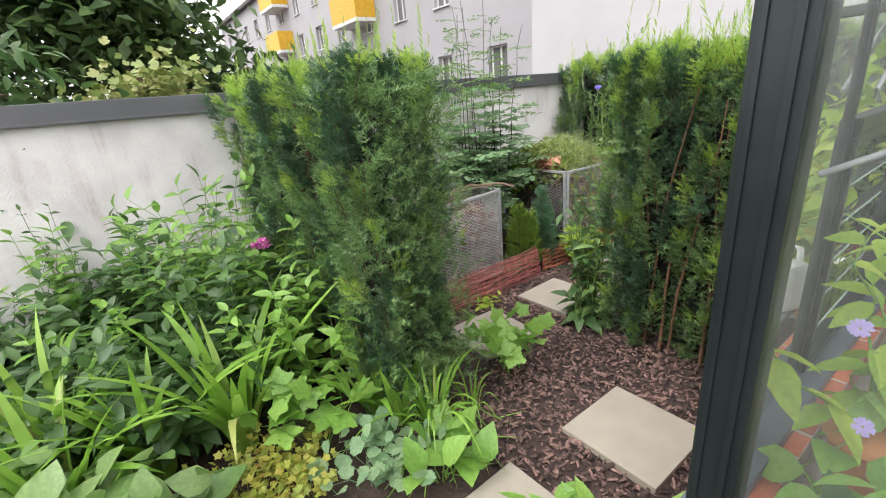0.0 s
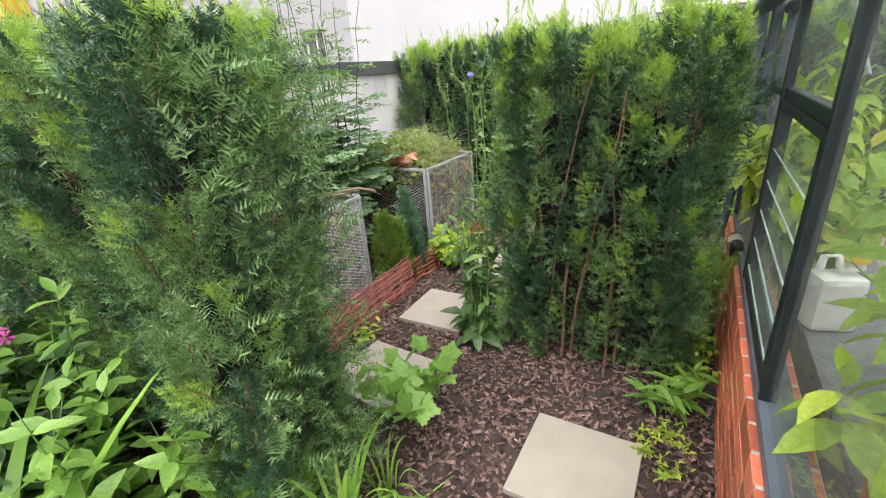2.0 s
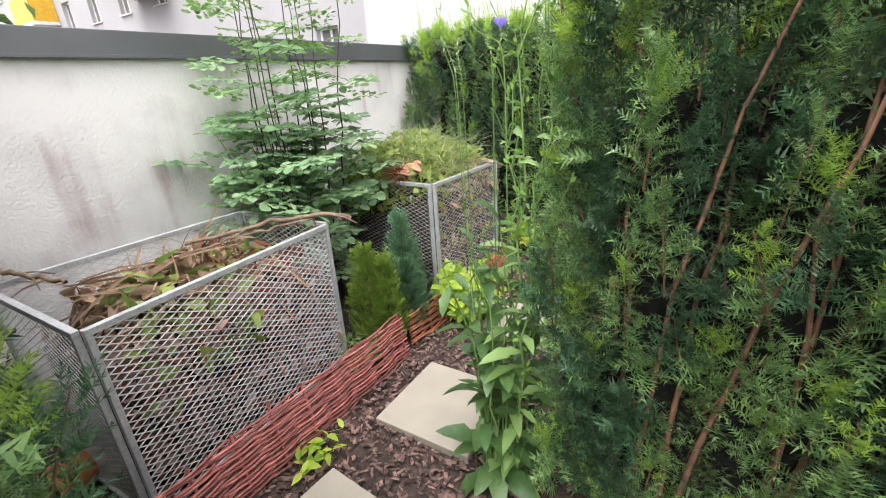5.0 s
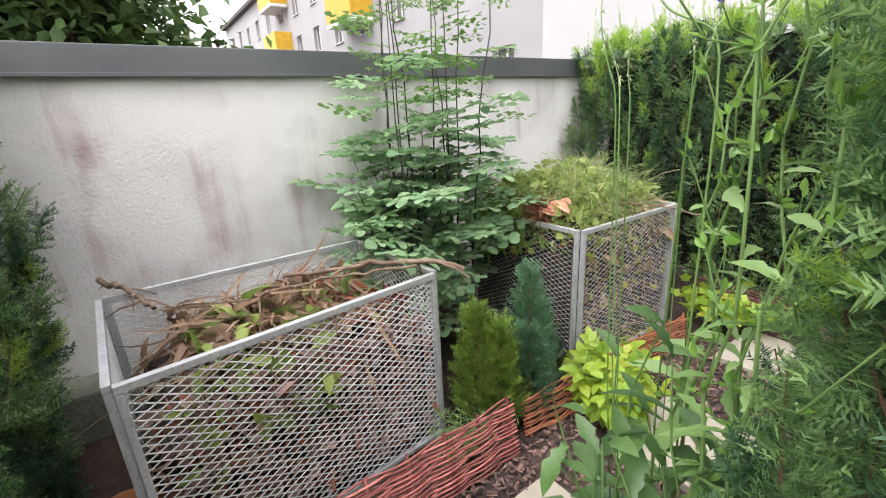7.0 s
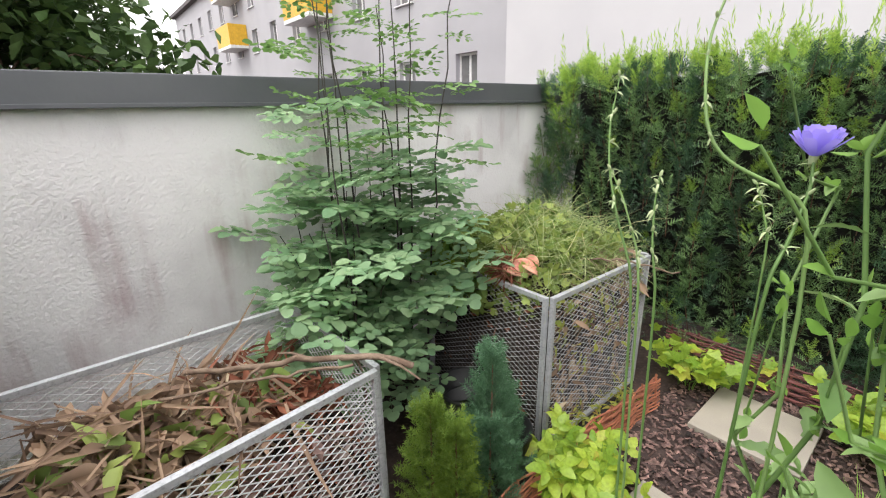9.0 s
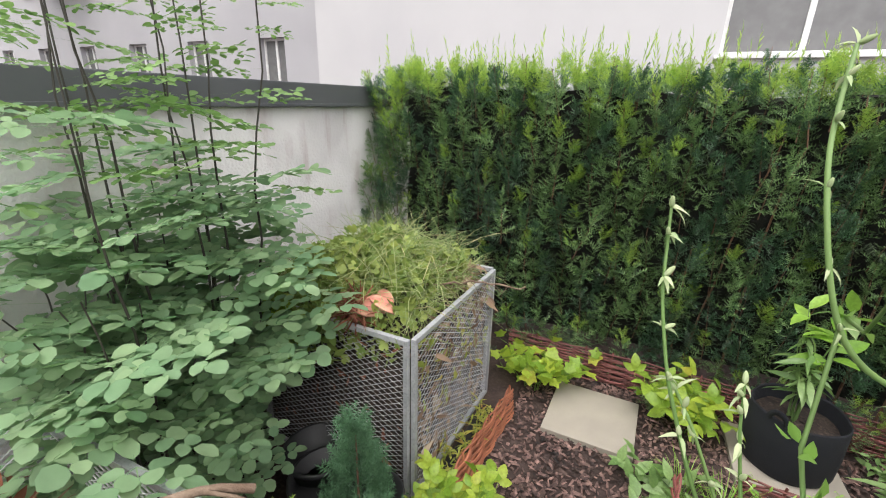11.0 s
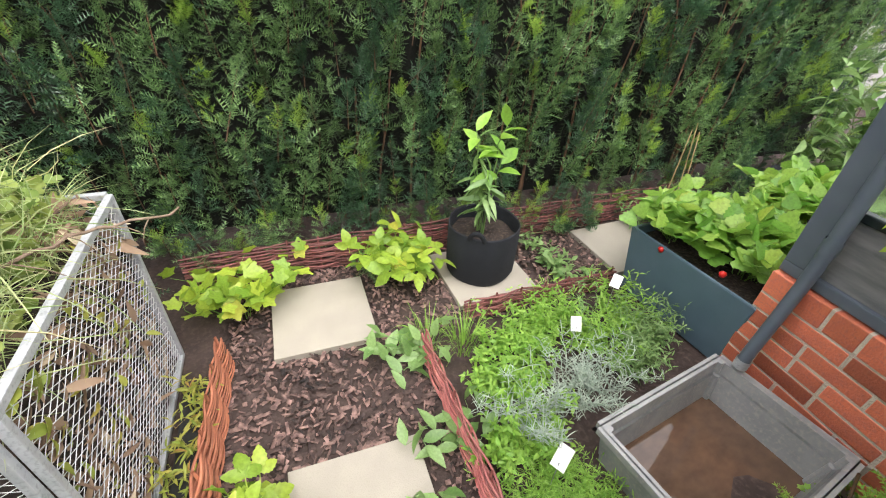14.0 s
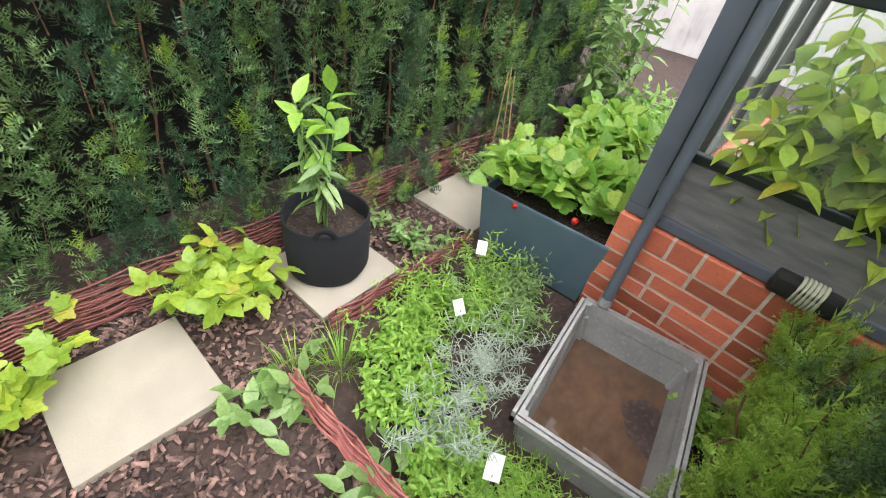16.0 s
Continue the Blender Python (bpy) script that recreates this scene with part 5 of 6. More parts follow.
def wattle(label, a, b, h, mat, rods, lean=0.0, seed=1, gap=0.17, bow=0.0):
    """A woven willow edging from a to b: stakes with rods woven round them."""
    g = np.random.default_rng(seed)
    L = math.hypot(b[0] - a[0], b[1] - a[1])
    rz = math.degrees(math.atan2(b[1] - a[1], b[0] - a[0]))
    ob = thing("wattle_edging", label, "edging", (a[0], a[1], 0), rz, "wattle edgings")
    ob.matrix_basis = pose(a[0], a[1], 0, 0, 0, rz) @ pose(0, 0, 0, lean, 0, 0)
    n = max(2, round(L / gap) + 1)
    for x in np.linspace(0.02, L - 0.02, n):
        v, f = tube([(0, 0, -0.05), (0, 0, h * 0.5), (0, 0, h + 0.02)], 0.008, 0.006, 6)
        o = link("stake", v, f, mat, ob, True)
        o.location = (x, bow * math.sin(math.pi * x / L), 0)
    meshes = []
    for k in range(4):
        t = np.linspace(-0.01, L + 0.01, max(8, int(L / 0.022)))
        y = 0.011 * np.cos(math.pi * (t - 0.02) / ((L - 0.04) / (n - 1)) + (k % 2) * math.pi) + bow * np.sin(math.pi * np.clip(t / L, 0, 1))
        z = 0.004 * np.sin(t * 7 + k * 2.1) + 0.003 * np.sin(t * 19 + k)
        v, f = tube(np.stack([t, y, z], 1), 0.0062, 0.0042, 5)
        o = link("rod", v, f, mat, ob, True)
        meshes.append(o.data)
        o.location = (0, 0, 0.008 + k * h / rods)
    for i in range(4, rods):
        o = shared("rod", meshes[i % 4], pose(0, 0, 0.008 + i * h / rods, 0, g.normal(0, 0.25), 0), ob)
    return ob


wattle("woven red willow edging in front of the compost bin", (0.24, 1.72), (0.21, 3.14), 0.275, "willow", 27, -10, 71)
wattle("woven orange willow edging beside the seedlings", (0.16, 3.26), (0.19, 3.62), 0.20, "willow_orange", 20, -8, 72)
wattle("woven orange willow edging beside the second compost bin", (0.16, 3.85), (0.20, 4.64), 0.20, "willow_orange", 20, -6, 73)
wattle("long woven dark red willow edging at the foot of the hedge", (-0.02, 5.25), (3.6, 5.26), 0.235, "willow_old", 22, 4, 74)
wattle("low woven red willow edging round the herb bed", (1.09, 3.2), (1.06, 4.45), 0.15, "willow", 15, 6, 75)
wattle("low woven red willow edging in front of the pot", (1.35, 4.60), (2.3, 4.62), 0.14, "willow_old", 13, 4, 76, 0.17, 0.0)

# ---- pot, tub, planters ----


def ring_wall(profile, n=28, squash=1.0):
    """Vertices and quads of a turned shape from (radius, height) pairs."""
    v = [(r * math.cos(a), r * squash * math.sin(a), z) for r, z in profile for a in np.linspace(0, 2 * np.pi, n, endpoint=False)]
    i = np.arange(len(profile) - 1)[:, None] * n
    j = np.arange(n)[None]
    f = np.stack([i + j, i + (j + 1) % n, i + n + (j + 1) % n, i + n + j], -1).reshape(-1, 4)
    return np.array(v), f


def grow_bag(at):
    b = thing("grow_bag", "black felt grow bag with loop handles standing on a slab", "plant pot", at, 25)
    v, f = ring_wall([(0.19, 0), (0.205, 0.03), (0.21, 0.16), (0.208, 0.325), (0.203, 0.337), (0.197, 0.325), (0.192, 0.24)])
    v[:, :2] *= (1 + 0.015 * np.sin(np.arctan2(v[:, 1], v[:, 0]) * 5))[:, None]
    link("body", v, f, "felt", b, True)
    v, f = ring_wall([(0.194, 0.25), (0.10, 0.26), (0.002, 0.265)])
    v[:, 2] += rng.normal(0, 0.006, len(v))
    link("potting_soil", v, f, "compost", b, True, "dark crumbly soil")
    for s in (0, 180):
        a = np.linspace(0, math.pi, 9)
        bm = bmesh.new()
        rows = [[bm.verts.new((0.206 + 0.012 * math.sin(t) + o, 0.055 * math.cos(t) * k, 0.32 + (0.075 if k == 1 else 0.045) * math.sin(t))) for o in (0, 0.004) for k in (1, 0.55)] for t in a]
        for p, q in zip(rows, rows[1:]):
            for i, j in ((0, 1), (1, 3), (3, 2), (2, 0)):
                bm.faces.new([p[i], p[j], q[j], q[i]])
        h = part("handle", bm, "felt", b, "felt strap handle", True)
        h.matrix_basis = pose(0, 0, 0, 0, 0, s + 30)
    return b


POT = (1.60, 4.985, 0.024)
grow_bag(POT)
herb("potted_sunflower", "young leafy green perennial growing in the felt bag", "plant", (POT[0], POT[1], 0.26), 5, 0.66, 0.10, NARROW, 0.13, "chicory", "chicory", 9, 0.42, 0.005, 0.05, -0.4, 81, 1.2, 0.1, "", False, 0.015)
herb("potted_sunflower", "broad bright top leaves of the potted perennial", "plant", (POT[0] - 0.02, POT[1], 0.28), 3, 0.86, 0.08, OVATE, 0.19, "herb", "chicory", 4, 0.72, 0.006, 0.02, 0.05, 82, 0.95, 0.2, "", False, 0.01)


def tub(at, rz, lx, ly, h):
    t = thing("water_tub", "weathered grey rectangular tub holding brown rainwater", "tub", at, rz)
    bm = bmesh.new()

    def ring(ix, iy, z):
        return [bm.verts.new((sx * ix, sy * iy, z)) for sx, sy in ((-1, -1), (1, -1), (1, 1), (-1, 1))]

    a, b = lx / 2, ly / 2
    rings = [ring(a - 0.05, b - 0.05, 0), ring(a - 0.015, b - 0.015, h - 0.03), ring(a, b, h - 0.03), ring(a, b, h), ring(a - 0.035, b - 0.035, h), ring(a - 0.04, b - 0.04, h - 0.06), ring(a - 0.05, b - 0.05, h - 0.065), ring(a - 0.075, b - 0.075, 0.02)]
    for p, q in zip(rings, rings[1:]):
        for i in range(4):
            bm.faces.new([p[i], p[(i + 1) % 4], q[(i + 1) % 4], q[i]])
    bm.faces.new(rings[0][::-1])
    bm.faces.new(rings[-1])
    bmesh.ops.bevel(bm, geom=[e for e in bm.edges if abs(e.verts[0].co.z - e.verts[1].co.z) > 0.01], offset=0.02, segments=3, affect="EDGES")
    part("shell", bm, "tub", t)
    w, n, l, p = base_mat("brown_water")
    p.inputs["Base Color"].default_value = (0.10, 0.066, 0.045, 1)
    p.inputs["Roughness"].default_value = 0.03
    nz = n.new("ShaderNodeTexNoise")
    nz.inputs["Scale"].default_value, nz.inputs["Detail"].default_value = 9, 8
    col = mixed(n, l, (0.16, 0.095, 0.06), (0.055, 0.034, 0.024), nz.outputs[0])
    l.new(col.outputs[2], p.inputs["Base Color"])
    M["water"] = w
    zz = h - 0.20
    bm = bmesh.new()
    bm.faces.new([bm.verts.new((sx * (a - 0.064), sy * (b - 0.064), zz)) for sx, sy in ((-1, -1), (1, -1), (1, 1), (-1, 1))])
    part("water", bm, "water", t, "still brown rainwater")
    return t


tub((1.968, 3.547, -0.10), 9.5, 0.785, 0.585, 0.295)


def planter(at, rz, lx, ly, h):
    p = thing("planter_box", "blue-grey rectangular planter full of strawberry plants", "planter", at, rz, "blue-grey planters")
    bm = bmesh.new()
    a, b = lx / 2, ly / 2

    def ring(ix, iy, z):
        return [bm.verts.new((sx * ix, sy * iy, z)) for sx, sy in ((-1, -1), (1, -1), (1, 1), (-1, 1))]

    rings = [ring(a - 0.04, b - 0.04, 0), ring(a, b, h), ring(a - 0.022, b - 0.022, h), ring(a - 0.03, b - 0.03, h - 0.06)]
    for q, r in zip(rings, rings[1:]):
        for i in range(4):
            bm.faces.new([q[i], q[(i + 1) % 4], r[(i + 1) % 4], r[i]])
    bm.faces.new(rings[0][::-1])
    bmesh.ops.bevel(bm, geom=list(bm.edges), offset=0.004, segments=2, affect="EDGES")
    part("shell", bm, "planter", p)
    bm = bmesh.new()
    bm.faces.new([bm.verts.new((sx * (a - 0.029), sy * (b - 0.029), h - 0.05)) for sx, sy in ((-1, -1), (1, -1), (1, 1), (-1, 1))])
    part("soil", bm, "compost", p, "dark potting soil")


planter((2.66, 4.30, 0), 6, 0.58, 0.72, 0.42)
planter((3.5, 4.40, 0), 3, 0.62, 0.6, 0.40)
gs = np.random.default_rng(91)
for i in range(12):
    x, y = gs.uniform(2.42, 2.9), gs.uniform(3.98, 4.6)
    herb("strawberry_plant", "strawberry plant with broad three-part leaves in the planter", "plant", (x, y, 0.36), 8, 0.25, 0.2, BERRY_LEAF, 0.15, "straw", "fresh", 2, 0.7, 0.003, 0.03, 0.0, 200 + i, 1.15, 0.1, "strawberry plants", True)
for i in range(7):
    x, y = gs.uniform(3.25, 3.75), gs.uniform(4.2, 4.65)
    herb("strawberry_plant", "strawberry plant with broad three-part leaves in the planter", "plant", (x, y, 0.35), 9, 0.26, 0.2, BERRY_LEAF, 0.15, "straw", "fresh", 2, 0.7, 0.003, 0.03, 0.0, 230 + i, 1.15, 0.1, "strawberry plants", True)
for i, (x, y, z) in enumerate(((2.36, 4.42, 0.41), (2.43, 4.12, 0.46), (2.62, 4.25, 0.50), (2.72, 4.5, 0.52), (2.52, 4.55, 0.50), (2.58, 4.02, 0.47))):
    v, f = ring_wall([(0.001, 0), (0.012, 0.008), (0.018, 0.024), (0.013, 0.034), (0.001, 0.038)], 12)
    b = thing("strawberry", "ripe red strawberry hanging from the planter", "fruit", (x, y, z - 0.03), 0, "strawberries")
    link("berry", v, f, "berry", b, True)
    k = np.linspace(0, 2 * np.pi, 5, endpoint=False)
    d = np.stack([np.cos(k), np.sin(k), np.full(5, -0.1)], 1)
    scatter("calyx", NARROW, np.tile([0, 0, 0.036], (5, 1)), basis(d, np.zeros(5)), np.full(5, 0.014), "herb", b)


def tag(at, rz, w=0.05, h=0.07):
    t = thing("plant_label", "blank white plant label on a thin metal stake", "label", at, rz, "plant labels")
    c = box_part("card", (-w / 2, w / 2, -0.0015, 0.0015, 0, h), "tag", t, 0.0006, "white card")
    c.matrix_basis = pose(0, 0, 0.14, -42, 0, 0)
    v, f = tube([(0, 0.006, -0.02), (0, 0.006, 0.1), (0, 0.008, 0.165)], 0.002, 0.002, 5)
    link("stake", v, f, "metal", t, True)


tag((2.08, 4.38, 0.10), -55)
tag((1.74, 4.20, 0.06), -20)
tag((1.32, 3.68, 0.02), -60, 0.055, 0.09)

# ---- plants by the herb bed ----
gp = np.random.default_rng(303)
k = 0
for x0, x1, y0, y1, n, h, leaf, size, mat, label in (
        (1.45, 2.2, 4.15, 4.55, 13, 0.25, LANCE, 0.048, "herb", "bushy bright green oregano in the herb bed"),
        (1.15, 1.6, 3.85, 4.45, 11, 0.21, OVATE, 0.042, "herb", "bushy bright green oregano in the herb bed"),
        (1.9, 2.35, 3.95, 4.4, 9, 0.26, LANCE, 0.04, "chicory", "loose green herb with tiny blue flowers"),
        (1.40, 1.50, 3.2, 3.62, 8, 0.10, NARROW, 0.03, "herb", "low mossy bright green thyme"),
        (1.15, 1.42, 3.22, 3.8, 20, 0.10, NARROW, 0.03, "herb", "low mossy bright green thyme")):
    for i in range(n):
        k += 1
        at = (gp.uniform(x0, x1), gp.uniform(y0, y1), 0)
        herb("herb_plant", label, "herb", at, 10, h * gp.uniform(0.7, 1.3), 0.13, leaf, size, mat, None, 9, 0.1, 0.0015, 0.06, 0.0, 400 + k, 1.0, 0.3, "herb bed plants")
for i, at in enumerate(((1.34, 3.96, 0), (1.58, 3.98, 0), (1.76, 4.0, 0))):
    herb("lavender", "silvery narrow-leaved curry herb beside the tub", "herb", at, 16, 0.36, 0.2, NARROW, 0.062, "silver", "silver", 15, 0.2, 0.002, 0.05, 0.9, 440 + i, 0.32, 0.2, "silver herbs")
straps("chives", "tuft of thin green chives in the herb bed", (1.27, 4.42, 0), 70, 0.26, 0.004, "herb", 0.4, 451, 0.07)
straps("chives", "tuft of thin blue-green chives beside the tub", (1.62, 3.20, 0), 26, 0.30, 0.005, "bluegreen", 0.5, 452, 0.06)
straps("grass_tuft", "tuft of fine green grass by the slab", (1.12, 4.52, 0), 60, 0.22, 0.004, "strap", 0.6, 453, 0.08)
for i, at in enumerate(((1.0, 3.95, 0), (0.98, 4.50, 0), (1.02, 4.42, 0), (0.95, 3.62, 0))):
    herb("weed", "broad-leaved green weed beside the willow edging", "plant", at, 5, 0.14, 0.18, OVATE, 0.14, "chicory", None, 3, 0.3, 0.003, 0.03, 0.0, 460 + i, 1.0, 0.2, "weeds", False)
for i in range(5):
    at = (gp.uniform(1.95, 2.4), gp.uniform(4.65, 5.15), 0.0)
    herb("weed", "small green seedling in the bark mulch", "plant", at, 4, 0.13, 0.10, OVATE, 0.06, "chicory", None, 4, 0.2, 0.002, 0.03, 0.0, 480 + i, 1.0, 0.2, "weeds")
for i, (x, y) in enumerate(((0.24, 4.98), (0.34, 5.08), (1.02, 5.08), (1.13, 5.02))):
    herb("raspberry_cane", "young lime green raspberry plant by the willow edging", "plant", (x, y, 0), 9 if i < 2 else 5, 0.31, 0.22, LOBED if i < 2 else TRIPLE, 0.14 if i < 2 else 0.18, "lime", "fresh", 2, 0.55, 0.003, 0.06, 0.0, 500 + i, 1.0, 0.15, "raspberry plants", True)
for i, (x, y) in enumerate(((0.30, 3.64), (0.36, 3.72), (0.27, 3.78))):
    herb("lovage", "lime green leafy plant growing by the willow edging", "plant", (x, y, 0), 8, 0.36, 0.15, TRIPLE, 0.14, "lime", "fresh", 6, 0.2, 0.003, 0.05, 0.0, 510 + i, 1.0, 0.2, "lime plants", True)


def conifer(label, at, h, r, mat, seed):
    g = np.random.default_rng(seed)
    ob = thing("conifer_seedling", label, "conifer", at, 0, "conifer seedlings")
    v, f = tube([(0, 0, 0), (0, 0, h * 0.5), (0, 0, h * 0.95)], 0.008, 0.002, 6)
    link("trunk", v, f, "trunkred", ob, True)
    n = 480
    t = g.uniform(0.03, 1, n)
    a = g.uniform(0, 6.28, n)
    rr = r * (1 - t ** 1.6) * g.uniform(0.4, 1.0, n) * np.clip(t * 5 + 0.3, 0, 1)
    p = np.stack([np.cos(a) * rr, np.sin(a) * rr, t * h], 1)
    d = np.stack([np.cos(a), np.sin(a), np.full(n, 1.3)], 1) + g.normal(0, 0.3, (n, 3))
    scatter("foliage", SPRIGS[0], p, basis(d, g.uniform(0, 6, n)), g.uniform(0.055, 0.095, n), mat, ob)


conifer("small upright lime green conifer seedling", (-0.05, 3.14, 0.05), 0.58, 0.13, "conifer_lime", 521)
conifer("small upright lime green conifer seedling", (0.03, 3.20, 0.05), 0.50, 0.11, "conifer_lime", 522)
conifer("small blue-green conifer seedling", (-0.03, 3.46, 0.05), 0.68, 0.16, "conifer", 523)
conifer("small blue-green conifer seedling", (0.06, 3.36, 0.03), 0.45, 0.13, "conifer", 524)
conifer("small blue-green conifer seedling", (-0.16, 3.62, 0.03), 0.45, 0.15, "conifer", 525)
for i, (x, y) in enumerate(((0.02, 2.98), (0.08, 2.9), (0.05, 3.05))):
    herb("thyme", "low grey-green thyme against the compost bin", "herb", (x, y, 0.02), 14, 0.20, 0.12, NARROW, 0.035, "chicory", "bark", 9, 0.2, 0.0015, 0.05, 0.2, 530 + i, 1.0, 0.2, "thyme")
for i, (x, y, r) in enumerate(((-0.15, 3.3, 0.13), (-0.3, 3.6, 0.17), (-0.08, 3.62, 0.12), (-0.45, 3.70, 0.16))):
    p = thing("black_pot", "black plastic plant pot behind the seedlings", "plant pot", (x, y, 0), 0, "black pots")
    v, f = ring_wall([(r * 0.8, 0), (r, 0.22), (r * 1.06, 0.222), (r * 1.06, 0.25), (r * 0.98, 0.25), (r * 0.92, 0.17), (0.002, 0.17)], 20)
    link("body", v, f, "black", p, True)
tray = thing("seed_tray", "green plastic seed tray between bin and edging", "tray", (0.075, 4.2, 0))
box_part("tray", (-0.05, 0.05, -0.3, 0.3, 0.0, 0.06), "black", tray, 0.006)
for i in range(7):
    herb("seedling", "small brown-green seedling in the tray", "plant", (gp.uniform(0.03, 0.12), 3.9 + i * 0.1, 0.06), 4, 0.13, 0.05, LANCE, 0.05, "yellowing", None, 4, 0.2, 0.0015, 0.02, 0.0, 540 + i, 1.0, 0.2, "seedlings")
herb("weed", "small lime weed in the bark mulch", "plant", (0.33, 2.33, 0), 5, 0.10, 0.10, OVATE, 0.08, "lime", None, 3, 0.2, 0.002, 0.02, 0.0, 550, 1.0, 0.2)
tp = thing("terracotta_pot", "orange terracotta pot lying on its side by the bin", "plant pot", (-0.5, 1.74, 0.1))
v, f = ring_wall([(0.05, -0.14), (0.085, 0.0), (0.09, 0.1), (0.1, 0.1), (0.1, 0.13), (0.085, 0.13), (0.07, -0.1)], 22)
link("body", v, f, "orange", tp, True)
tp.matrix_basis = pose(-0.42, 1.70, 0.10, 78, 0, 35)

# ---- meadow rue against the wall ----


def rue_frond(seed, ranks=3, leaflets=3, size=0.125):
    """A flat compound leaf one unit long: side stalks in pairs, each with paired rounded leaflets."""
    g = np.random.default_rng(seed)
    rim = ((0, 0), (-0.30, 0.16), (-0.44, 0.52), (-0.28, 0.86), (0, 1.0), (0.28, 0.86), (0.44, 0.52), (0.30, 0.16))
    pv, pf = [], []

    def leaflet(p, a, k):
        o, c, q = len(pv), math.cos(a), math.sin(a)
        roll, dip = g.normal(0, 0.22), g.normal(-0.12, 0.15)
        for x, y in rim:
            z = 0.25 * abs(x) + roll * x + dip * y
            pv.append((p[0] + k * (x * c + y * q), p[1] + k * (y * c - x * q), p[2] + k * z))
        for i in range(1, 7):
            pf.append((o, o + i + 1, o + i))

    def stalk(p, e):
        o = len(pv)
        d = np.subtract(e, p)
        q = np.array([-d[1], d[0], 0]) / (np.linalg.norm(d[:2]) + 1e-9) * 0.005
        pv.extend([tuple(p - q), tuple(p + q), tuple(e)])
        pf.append((o, o + 1, o + 2))

    def pinna(p, a, ln, n):
        c, q = math.cos(a), math.sin(a)
        tip = np.array([p[0] + q * ln, p[1] + c * ln, p[2] - 0.10 * ln])
        stalk(np.array(p), tip)
        for i in range(n):
            u = 0.30 + 0.55 * i / max(1, n - 1)
            at = np.array(p) * (1 - u) + tip * u
            for sd in (1, -1):
                leaflet(at, a + sd * g.uniform(0.9, 1.25), size * (1.05 - 0.25 * u) * g.uniform(0.85, 1.15))
        leaflet(tip, a, size * 1.1)

    stalk(np.zeros(3), np.array([0, 0.75, -0.04]))
    for r in range(ranks):
        y = 0.30 + 0.42 * r / max(1, ranks - 1)
        ln = 0.46 * (1 - 0.42 * r / max(1, ranks - 1))
        for sd in (1, -1):
            pinna((0, y, -0.05 * y * y), sd * g.uniform(0.85, 1.15), ln * g.uniform(0.85, 1.1), leaflets - (1 if r == ranks - 1 else 0))
    pinna((0, 0.72, -0.03), 0.0, 0.30, 2)
    return np.array(pv), np.array(pf)


FRONDS = [rue_frond(1, 3, 3, 0.155), rue_frond(2, 3, 3, 0.15), rue_frond(3, 2, 3, 0.165), rue_frond(4, 3, 2, 0.115)]


def meadow_rue(at, stems, seed, label, h=2.0, rad=0.14, fronds=12, span=0.38):
    g = np.random.default_rng(seed)
    ob = thing("meadow_rue", label, "plant", at, 0, "meadow rue")
    lines, spots = [], [[], [], [], []]
    for s in range(stems):
        a = g.uniform(0, 6.28)
        b = (math.cos(a) * rad * g.uniform(0.2, 1), math.sin(a) * rad * g.uniform(0.2, 1), 0)
        p = stem_line(b, (g.normal(0, 0.10), g.normal(0, 0.10)), h * g.uniform(0.85, 1.08), g, 0.012, 12)
        lines.append((p, 0.0075, 0.0022))
        turn = g.uniform(0, 6.28)
        for i in range(fronds):
            t = 0.30 + 0.69 * (i / fronds) ** 0.9
            x = t * 11
            k = min(int(x), 10)
            q = p[k] * (1 - x + k) + p[k + 1] * (x - k)
            turn += 2.35 + g.normal(0, 0.4)
            z = t * h
            ln = span * (1.0 - 0.55 * np.clip((z - 1.3) / 1.0, 0, 1)) * g.uniform(0.75, 1.15)
            spots[g.integers(0, 3) if z < 1.6 else 3].append((q, (math.cos(turn), math.sin(turn), g.normal(0.16, 0.12)), ln))
    tubes("foliage_stem", lines, "rue_stem", ob, 5, "dark purplish stems")
    for k, sp in enumerate(spots):
        if sp:
            o = scatter("leaflet_foliage", FRONDS[k], np.array([q[0] for q in sp]), basis(np.array([q[1] for q in sp]), g.normal(0, 0.12, len(sp))), np.array([q[2] for q in sp]), "rue_top" if k == 3 else "bluegreen", ob, "blue-green rounded leaflets")
            o["kind"] = "stuff"


for i, (x, y, n, h) in enumerate(((-0.78, 3.22, 2, 2.45), (-0.95, 3.4, 2, 2.55), (-0.72, 3.42, 2, 2.3), (-1.05, 3.25, 1, 2.4), (-0.75, 3.62, 2, 2.5), (-0.70, 3.1, 1, 2.2))):
    meadow_rue((x, y, 0), n, 600 + i, "tall meadow rue with blue-green leaflets against the wall", h, 0.14, 15)
for i, (x, y, n, h) in enumerate(((-0.80, 3.15, 3, 1.3), (-0.85, 3.45, 3, 1.4), (-0.72, 3.25, 2, 1.25), (-0.78, 3.08, 3, 1.2), (-0.98, 3.12, 2, 1.25), (-1.0, 3.35, 2, 1.35))):
    meadow_rue((x, y, 0), n, 620 + i, "tall meadow rue with blue-green leaflets against the wall", h, 0.12, 7, 0.36)

# ---- chicory by the path ----


